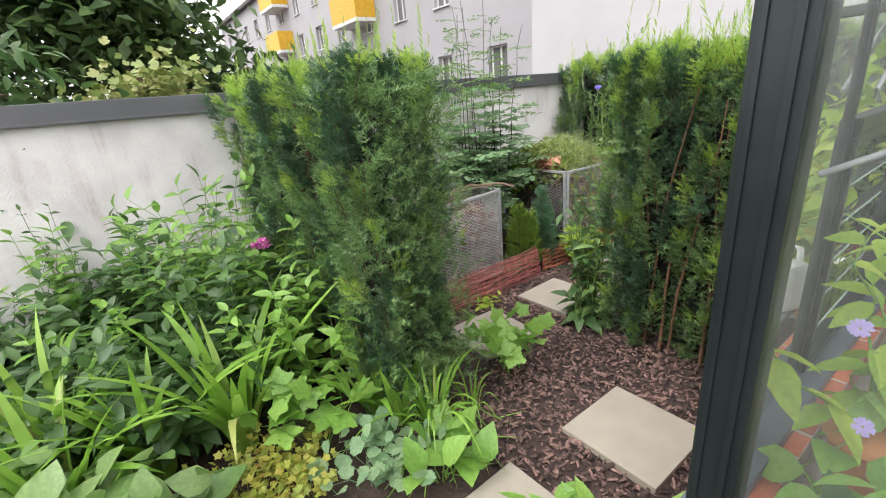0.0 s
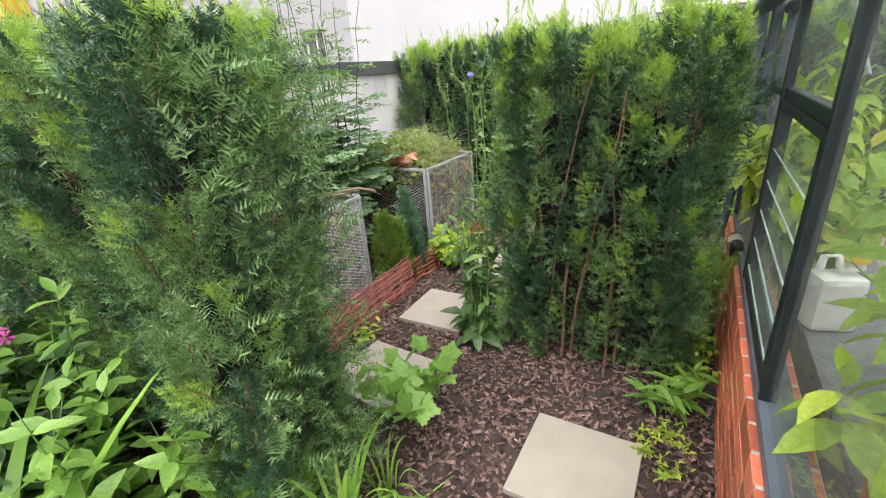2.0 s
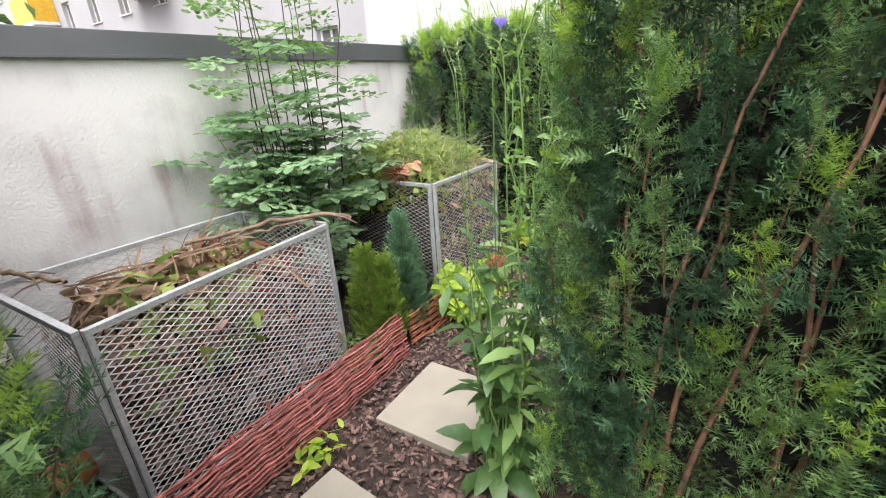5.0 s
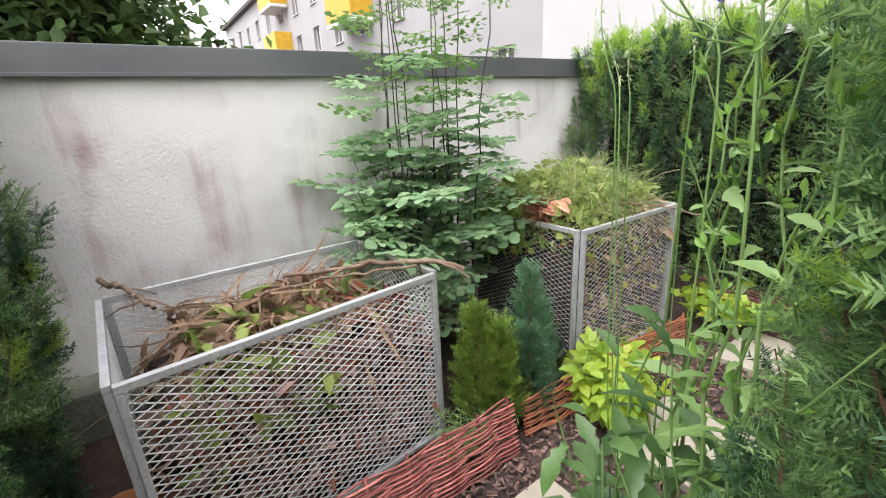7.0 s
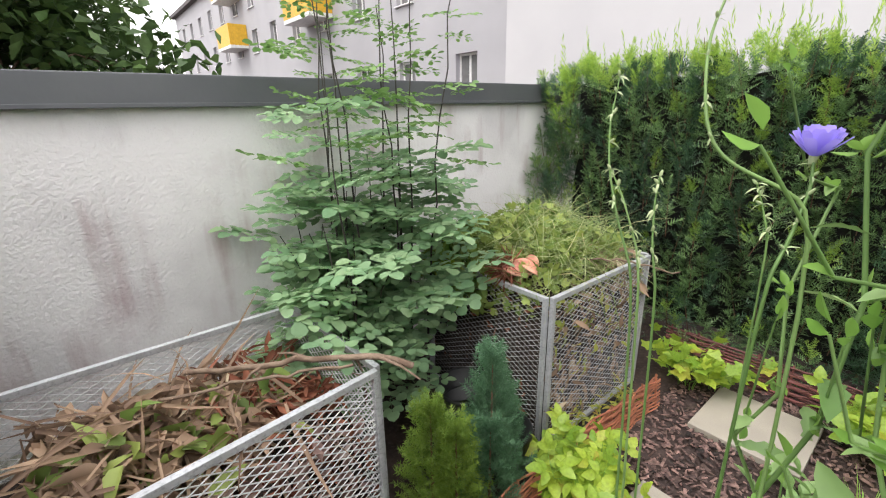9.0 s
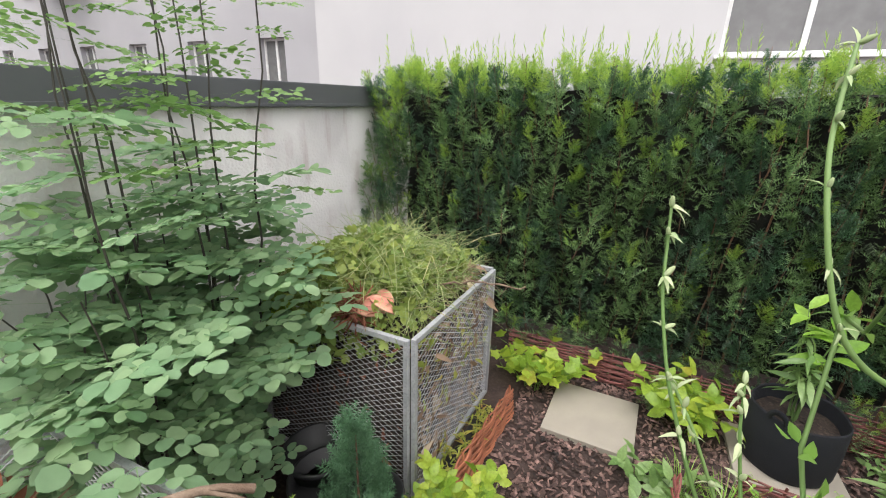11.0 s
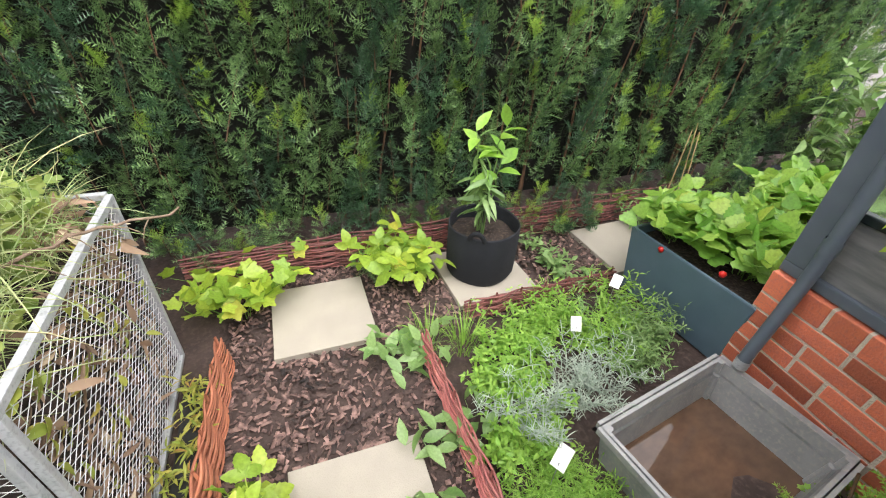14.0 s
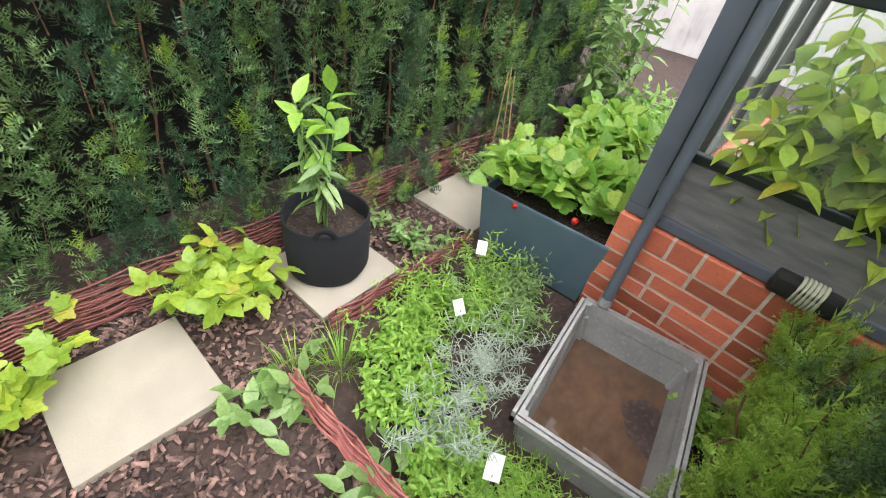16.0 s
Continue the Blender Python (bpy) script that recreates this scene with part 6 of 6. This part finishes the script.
def chicory(at, h, lean, seed, flowers=0, leaves=9):
    g = np.random.default_rng(seed)
    ob = thing("chicory", "tall pale green chicory stem with buds by the path", "plant", at, 0, "chicory")
    p = stem_line((0, 0, 0), lean, h, g, 0.035, 14)
    lines = [(p, 0.0055, 0.0022)]
    buds, bd, lp, ld, ls = [], [], [], [], []
    for i in range(2, 14):
        d = g.normal(0, 1, 3)
        d[2] = abs(d[2]) + 0.3
        d /= np.linalg.norm(d)
        buds += [p[i] + d * 0.006, p[i] + d * 0.01 + g.normal(0, 0.005, 3), p[i] + g.normal(0, 0.006, 3), p[i] + g.normal(0, 0.006, 3)]
        bd += [d, d + g.normal(0, 0.4, 3), g.normal(0, 0.6, 3) + (0, 0, 0.8), g.normal(0, 0.6, 3) + (0, 0, 0.8)]
        if i > 5 and g.uniform() < 0.5:
            e = d * g.uniform(0.08, 0.22)
            q = np.stack([p[i], p[i] + e * (0.5, 0.5, 0.3), p[i] + e + (0, 0, 0.06)])
            lines.append((q, 0.0022, 0.0013))
            buds += [q[1], q[2], q[2] + (0, 0, 0.01)]
            bd += [d, d, d + (0, 0, 1)]
            lp.append(p[i])
            ld.append(d)
            ls.append(0.045)
    for i in range(leaves):
        t = (i / leaves) ** 1.1 * 11
        k = int(t)
        q = p[k] * (1 - t + k) + p[k + 1] * (t - k)
        a = g.uniform(0, 6.28)
        lp.append(q)
        ld.append(np.array([math.cos(a), math.sin(a), 0.5]))
        ls.append(g.uniform(0.10, 0.22) * (1 - 0.065 * t))
    for pts, ra, rb in lines:
        v, f = tube(pts, ra, rb, 6)
        link("stem", v, f, "chicory", ob, True)
    n = len(buds)
    o = scatter("bud_growth", leaf_blade(0.5, 0.6, 0.0), np.array(buds), basis(np.array(bd), g.uniform(0, 6, n)), g.uniform(0.018, 0.032, n), "fresh", ob, "pale green buds")
    o["kind"] = "stuff"
    scatter("leaves", WAVY, np.array(lp), basis(np.array(ld), g.normal(0, 0.3, len(lp))), np.array(ls), "chicory", ob, "", True)
    return p[-1] + np.array(at)


for i, (x, y, h, lx, ly) in enumerate(((1.06, 2.72, 1.85, 0.02, 0.10), (1.10, 2.68, 1.75, 0.10, 0.04), (1.02, 2.80, 1.95, 0.0, 0.20), (1.10, 2.78, 1.7, -0.04, 0.2), (1.08, 2.74, 1.5, 0.05, 0.12), (0.98, 2.86, 1.6, -0.06, 0.18))):
    chicory((x, y, 0), h, (lx, ly), 650 + i, 0, 22)


def bent_chicory(pts, r0, r1, seed, flower_at=None):
    """A chicory stem that bends through a few points, with bud clusters and curled bracts."""
    g = np.random.default_rng(seed)
    ob = thing("chicory", "long curved hairy chicory stem with pale buds", "plant", pts[0], 0, "chicory")
    p = np.array(pts, float) - np.array(pts[0])
    t = np.linspace(0, len(p) - 1, 40)
    q = np.stack([np.interp(t, np.arange(len(p)), p[:, i]) for i in range(3)], 1)
    for _ in range(3):
        q[1:-1] = (q[:-2] + 2 * q[1:-1] + q[2:]) / 4
    v, f = tube(q, r0, r1, 8)
    link("stem", v, f, "chicory", ob, True)
    v, f = ring_wall([(0.0006, 0), (0.0042, 0.004), (0.0056, 0.010), (0.0046, 0.018), (0.0022, 0.024), (0.0006, 0.025)], 8)
    tv, tf = leaf_blade(0.26, 0.5, 0.55)
    for k in (22, 26, 30, 34, 37, 39):
        for j in range(1):
            n = g.normal(0, 0.6, 3) * (1, 1, 0.2) + (0, 0, 0.9)
            m = Matrix(basis(n[None], g.uniform(0, 6, 1))[0].tolist()).to_4x4() @ pose(0, 0, 0, -90)
            m.translation = q[k]
            b = link("bud", v * g.uniform(0.26, 0.38), f, "bud", ob, True, "hairy pale green bud")
            b.matrix_basis = m
        n = g.normal(0, 1, (3, 3)) * (1, 1, 0.4)
        for j in range(3):
            m = Matrix(basis(n, g.uniform(-0.4, 0.4, 3))[j].tolist()).to_4x4()
            m.translation = q[k]
            b = link("bract", tv * g.uniform(0.008, 0.014), tf, "bud", ob, True)
            b.matrix_basis = m


bent_chicory([(1.06, 2.78, 0), (0.993, 2.83, 0.9), (0.974, 2.871, 1.596), (0.943, 2.861, 1.623), (0.918, 2.848, 1.636), (0.892, 2.836, 1.65), (0.873, 2.831, 1.67), (0.861, 2.834, 1.699), (0.851, 2.844, 1.741), (0.845, 2.856, 1.779), (0.847, 2.871, 1.809), (0.851, 2.887, 1.842)], 0.0024, 0.0014, 690)
bent_chicory([(1, 2.85, 0), (0.947, 2.83, 0.8), (0.947, 2.826, 1.533), (0.953, 2.849, 1.575), (0.956, 2.874, 1.629), (0.951, 2.881, 1.656)], 0.0024, 0.0014, 691)
bent_chicory([(0.92, 2.83, 0), (0.868, 2.76, 0.9), (0.836, 2.775, 1.516), (0.805, 2.78, 1.581), (0.783, 2.788, 1.639), (0.771, 2.801, 1.688), (0.767, 2.82, 1.742)], 0.0019, 0.0009, 692)
bent_chicory([(0.94, 2.85, 0), (0.874, 2.77, 0.9), (0.842, 2.776, 1.507), (0.829, 2.785, 1.553), (0.802, 2.79, 1.61), (0.785, 2.789, 1.639)], 0.0019, 0.0009, 693)
bent_chicory([(0.95, 2.81, 0), (0.887, 2.77, 0.9), (0.858, 2.785, 1.504), (0.841, 2.796, 1.557), (0.832, 2.808, 1.603), (0.83, 2.818, 1.632)], 0.0019, 0.0009, 694)
bent_chicory([(1, 2.83, 0), (0.947, 2.84, 1.2), (0.939, 2.838, 1.575), (0.926, 2.844, 1.609), (0.917, 2.846, 1.63)], 0.0014, 0.0007, 695)
cup = thing("chicory_flower", "open pale blue chicory flower", "flower", (0.951, 2.881, 1.658))
cup.matrix_basis = pose(0.951, 2.881, 1.658, 6, 4, 0)
v, f = leaf_blade(0.36, 0.25, -0.12, (0, 0.3, 0.7, 0.93, 0.97, 1.0), (0.3, 0.75, 1.0, 0.95, 0.7, 0.72))
for i in range(20):
    a = i * 2.4
    up = 0.75 + 0.5 * (i % 3)
    o = link("petal", v * 0.031, f, "blue", cup, True)
    m = Matrix(basis(np.array([[math.cos(a), math.sin(a), up]]), np.zeros(1))[0].tolist()).to_4x4()
    m.translation = (0.003 * math.cos(a), 0.003 * math.sin(a), 0)
    o.matrix_basis = m
v, f = ring_wall([(0.001, -0.010), (0.003, -0.009), (0.0042, 0.0), (0.0035, 0.004), (0.001, 0.005)], 10)
link("calyx", v, f, "bud", cup, True, "green bracts under the petals")
for i, at in enumerate(((1.06, 2.64, 0), (1.02, 2.76, 0))):
    herb("chicory", "leafy foot of the chicory clump", "plant", at, 8, 1.2, 0.12, WAVY, 0.18, "bed", "chicory", 7, 0.05, 0.005, 0.06, 0.1, 670 + i, 1.3, 0.5, "chicory", False)

# ---- bed before the first hedge ----
gl = np.random.default_rng(700)
for i in range(52):
    x, y = gl.uniform(-1.25, 0.55), gl.uniform(-1.0, 0.95)
    herb("garden_perennial", "dense dark green leafy perennial in the bed", "plant", (x, y, 0), 10, gl.uniform(0.5, 0.8), 0.22, OVATE, 0.17, "bed", None, 6, 0.25, 0.003, 0.10, 0.0, 710 + i, 1.0, 0.25, "bed perennials", joined=True)
for i, (x, y, h) in enumerate(((0.10, 0.62, 1.25), (0.28, 0.70, 1.3), (0.42, 0.62, 1.1), (0.0, 0.85, 1.35), (0.58, 0.85, 0.9), (-0.4, 0.7, 1.2))):
    herb("tall_phlox", "tall fresh green perennial with broad leaves before the hedge", "plant", (x, y, 0), 5, h, 0.22, OVATE, 0.15, "fresh", "chicory", 9, 0.25, 0.005, 0.08, 0.0, 750 + i, 1.0, 0.35, "tall perennials")
for i, (x, y, h) in enumerate(((-0.05, 0.42, 1.5), (-0.35, 0.45, 1.55), (0.15, 0.5, 1.4), (-0.6, 0.25, 1.35), (-0.25, 0.15, 1.25), (-0.8, 0.5, 1.45), (-0.75, -0.1, 1.15), (-0.4, -0.25, 1.1), (-1.0, 0.1, 1.2), (-1.1, -0.4, 1.35), (-0.7, -0.55, 1.1), (-1.0, -0.15, 1.5), (-0.95, 0.35, 1.5), (-0.6, 0.6, 1.6), (-0.3, 0.6, 1.55))):
    herb("tall_phlox", "tall fresh green perennial with broad leaves before the hedge", "plant", (x, y, 0), 5, h, 0.3, OVATE, 0.17, "fresh" if i % 2 else "bed", "chicory", 9, 0.3, 0.004, 0.1, 0.0, 850 + i, 1.05, 0.35, "tall perennials", joined=i > 3)
for i in range(14):
    a = gl.uniform(0, 6.28)
    flower("pink_flower", "bright pink flower at the top of the tall perennial", (0.29 + 0.035 * math.cos(a) * gl.uniform(0, 1), 0.70 + 0.035 * math.sin(a), 1.0 + gl.uniform(-0.02, 0.025)), 6, 0.025, "pink", (gl.uniform(-50, 50), gl.uniform(-50, 50)))
for i, (x, y, n, ln) in enumerate(((0.60, 0.33, 26, 0.95), (0.22, -0.42, 30, 1.0), (0.88, 0.98, 12, 0.6), (0.50, -0.05, 20, 0.9), (0.62, -0.40, 24, 0.95), (1.0, 1.08, 10, 0.6))):
    straps("daylily", "tuft of bright green strap leaves at the bed's edge", (x, y, 0), n, ln, 0.058, "strap", 0.3, 770 + i, 0.06, "daylilies")
straps("arching_grass", "arching pale green leaves over the bark path", (1.22, 1.14, 0), 44, 0.74, 0.018, "strap", 1.3, 781, 0.05)
straps("arching_grass", "arching pale green leaves over the bark path", (1.2, 1.42, 0), 18, 0.5, 0.011, "strap", 1.3, 782, 0.05)
herb("hollyhock", "light green hollyhock with large lobed leaves", "plant", (0.86, 0.64, 0), 9, 0.42, 0.22, LOBED, 0.22, "fresh", None, 2, 0.7, 0.004, 0.05, 0.1, 783, 1.0, 0.1, "", False)
herb("astrantia", "light green lobed-leaf plant beside the yew hedge", "plant", (1.09, 1.86, 0), 12, 0.36, 0.2, PALM, 0.2, "fresh", None, 2, 0.6, 0.004, 0.06, 0.0, 784, 1.0, 0.15, "", False)
herb("coral_bells", "low mound of rounded blue-green leaves", "plant", (1.26, 0.74, 0), 26, 0.24, 0.2, ROUND, 0.10, "bluegreen", None, 2, 0.7, 0.0025, 0.07, 0.0, 785, 1.0, 0.1, "", False)
herb("bergenia", "broad smooth green leaves at the path's edge", "plant", (1.46, 1.0, 0), 10, 0.16, 0.22, BROAD, 0.22, "fresh", None, 1, 0.9, 0.004, 0.05, 0.0, 786, 1.0, 0.1, "", False)
herb("bergenia", "broad smooth green leaves by the slab", "plant", (2.12, 1.05, 0), 9, 0.30, 0.2, BROAD, 0.16, "fresh", None, 4, 0.3, 0.004, 0.05, 0.2, 787, 0.7, 0.1, "", True)
herb("columbine", "yellowing low columbine leaves at the bed's edge", "plant", (0.98, 0.30, 0), 28, 0.26, 0.2, LOBED, 0.055, "yellowing", None, 4, 0.5, 0.0018, 0.10, 0.0, 788, 1.0, 0.1, "", True)
herb("columbine", "yellowing low columbine leaves at the bed's edge", "plant", (1.08, 0.45, 0), 22, 0.24, 0.2, LOBED, 0.055, "yellowing", None, 4, 0.5, 0.0018, 0.10, 0.0, 789, 1.0, 0.1, "", True)
for i, (x, y) in enumerate(((0.95, -0.25), (1.1, -0.05), (0.75, -0.4))):
    herb("broad_leaf_plant", "pale broad-leaved plant at the bed's front", "plant", (x, y, 0), 8, 0.52, 0.2, BROAD, 0.22, "chicory", None, 4, 0.5, 0.004, 0.06, 0.1, 790 + i, 1.0, 0.2, "broad-leaved plants", False)
herb("lily", "narrow-leaved lily shoots at the brick wall", "plant", (2.22, 2.47, 0), 7, 0.30, 0.14, LANCE, 0.15, "fresh", None, 7, 0.2, 0.004, 0.05, 0.2, 795, 1.0, 0.2, "", False)
herb("wall_fern", "pale green feathery plant at the brick wall", "plant", (2.30, 2.72, 0), 14, 0.32, 0.14, LOBED, 0.05, "lime", None, 6, 0.2, 0.002, 0.06, 0.2, 796)
for i in range(5):
    herb("weed", "small yellow-green weed in the bark mulch", "plant", (gl.uniform(2.1, 2.38), gl.uniform(1.5, 2.3), 0), 5, 0.06, 0.08, OVATE, 0.035, "lime", None, 4, 0.2, 0.0015, 0.03, 0.0, 800 + i, 1.0, 0.2, "weeds")
for i, (x, y) in enumerate(((2.24, 3.14), (2.33, 3.17), (2.2, 3.1))):
    herb("ground_cover", "low bright green ground cover between tub and yew", "plant", (x, y, 0), 16, 0.12, 0.12, LOBED, 0.045, "herb", None, 4, 0.3, 0.002, 0.08, 0.0, 810 + i, 1.0, 0.2, "ground cover")
# far end beside the hedge
for i, (x, y, h) in enumerate(((4.6, 4.95, 1.7), (4.8, 5.1, 1.6), (4.4, 5.1, 1.4))):
    herb("tall_sunflower", "tall leafy green plant at the end of the hedge", "plant", (x, y, 0), 5, h, 0.25, OVATE, 0.2, "chicory", None, 12, 0.2, 0.006, 0.08, -0.3, 820 + i, 1.0, 0.3, "tall plants", False)
for i in range(7):
    herb("garden_perennial", "leafy green plant beyond the planters", "plant", (gl.uniform(4.0, 5.2), gl.uniform(4.3, 4.9), 0), 9, 0.5, 0.25, OVATE, 0.13, "fresh", None, 6, 0.2, 0.004, 0.08, 0.0, 830 + i, 1.0, 0.3, "bed perennials")
pb = thing("blue_pot", "dark blue plant pot at the foot of the hedge", "plant pot", (4.25, 5.0, 0))
v, f = ring_wall([(0.13, 0), (0.18, 0.3), (0.19, 0.3), (0.19, 0.33), (0.17, 0.33), (0.16, 0.25), (0.002, 0.25)], 24)
link("body", v, f, "felt", pb, True)
for i, (a, b) in enumerate((((3.10, 5.12, 0), (3.16, 5.16, 0.72)), ((3.22, 5.1, 0), (3.20, 5.17, 0.75)), ((3.16, 5.0, 0), (3.21, 5.14, 0.70)))):
    c = thing("bamboo_cane", "thin bamboo cane stuck in the bed", "cane", a, 0, "bamboo canes")
    v, f = tube([(0, 0, 0), tuple(np.subtract(b, a))], 0.005, 0.004, 6)
    link("cane", v, f, "bamboo", c, True)
for i, (x, y) in enumerate(((2.9, 5.1), (3.2, 5.05), (3.0, 4.95), (3.35, 5.0))):
    herb("weed", "small green weed by the willow edging", "plant", (x, y, 0), 8, 0.3, 0.15, LANCE, 0.06, "chicory", None, 7, 0.2, 0.002, 0.05, 0.0, 840 + i, 1.0, 0.2, "weeds")

# ---- trees beyond the wall ----


def tree(name, label, at, h, r, mat, seed, leaf, size, n, trunk=True):
    g = np.random.default_rng(seed)
    ob = thing(name, label, "tree", at)
    p = stem_line((0, 0, 0), (0.2, 0.1), h * 0.85, g, 0.05, 8)
    v, f = tube(p, 0.16 if trunk else 0.04, 0.03, 9)
    link("trunk", v, f, "bark", ob, True)
    tips = []
    for i in range(16):
        t = g.uniform(0.25, 0.95)
        b = p[int(t * 7)]
        a = g.uniform(0, 6.28)
        e = b + np.array([math.cos(a), math.sin(a), g.uniform(-0.1, 0.6)]) * r * (1.1 - 0.6 * t) * g.uniform(0.6, 1.0)
        q = np.stack([b, (b + e) / 2 + (0, 0, 0.15 * r), e])
        v, f = tube(q, 0.04, 0.01, 5)
        link("limb", v, f, "bark", ob, True)
        tips += [e, (b + e) / 2, b * 0.3 + e * 0.7]
    tips = np.array(tips)
    c = tips[g.integers(0, len(tips), n)] + g.normal(0, r * 0.2, (n, 3))
    d = g.normal(0, 1, (n, 3)) * (1, 1, 0.6) + (0, 0, -0.2)
    scatter("crown", leaf, c, basis(d, g.uniform(-1, 1, n)), g.uniform(size[0], size[1], n), mat, ob, "", True)


tree("conifer_tree", "dark dense evergreen tree beyond the garden wall", (-15.5, 1.2, 0), 10.5, 4.4, "tree", 901, leaf_blade(0.6, 0.3, 0.2, (0, 0.5, 1.0), (0.2, 1.0, 0.1)), (0.28, 0.6), 9000)
tree("conifer_tree", "dark dense evergreen tree beyond the garden wall", (-14.0, -3.6, 0), 9.5, 3.8, "tree", 902, leaf_blade(0.6, 0.3, 0.2, (0, 0.5, 1.0), (0.2, 1.0, 0.1)), (0.28, 0.55), 7000)
tree("flowering_shrub", "pale green shrub with faded flowers beyond the wall", (-3.6, 0.55, 0.7), 1.75, 0.9, "shrub", 903, TREFOIL, (0.07, 0.14), 1600, False)
tree("leafy_shrub", "green shrub overhanging the garden wall", (-2.6, -1.0, 0.5), 2.6, 1.0, "bed", 904, OVATE, (0.10, 0.2), 2200, False)
herb("ivy", "green climber at the foot of the wall", "plant", (-1.25, -0.35, 0), 10, 1.3, 0.3, OVATE, 0.09, "bed", None, 12, 0.1, 0.004, 0.12, -0.2, 905)

# ---- bark mulch and bricks ----


def chips():
    g = np.random.default_rng(950)
    n = 16000
    x, y = g.uniform(0.18, 2.42, n), g.uniform(1.25, 5.3, n)
    keep = ~((x > 1.12) & (y > 3.15) & (y < 4.58)) & ~((x < 1.0) & (y < 1.8))
    for sx, sy, _ in SLABS:
        keep &= ~((abs(x - sx) < 0.255) & (abs(y - sy) < 0.255))
    x, y = x[keep], y[keep]
    n = len(x)
    hgt = g.uniform(0.0, 0.016, n)
    ob_t = np.array([(-0.5, -0.5, 0), (0.5, -0.42, 0), (0.42, 0.5, 0), (-0.45, 0.45, 0), (-0.42, -0.42, 1), (0.45, -0.36, 1), (0.36, 0.42, 1), (-0.4, 0.36, 1)], float)
    tf = np.array([(4, 5, 6, 7), (0, 1, 5, 4), (1, 2, 6, 5), (2, 3, 7, 6), (3, 0, 4, 7)])
    d = np.stack([g.normal(0, 1, n), g.normal(0, 1, n), g.normal(0, 0.3, n)], 1)
    s = np.stack([g.uniform(0.006, 0.022, n), g.uniform(0.012, 0.06, n), g.uniform(0.002, 0.007, n)], 1)
    o = scatter("bark_chips", (ob_t, tf), np.stack([x, y, hgt - 0.006], 1), basis(d, g.normal(0, 0.3, n)), s, "chip")
    tagged(o, "reddish brown bark chips covering the path", "bark mulch", "", "stuff")


chips()
brick_base()
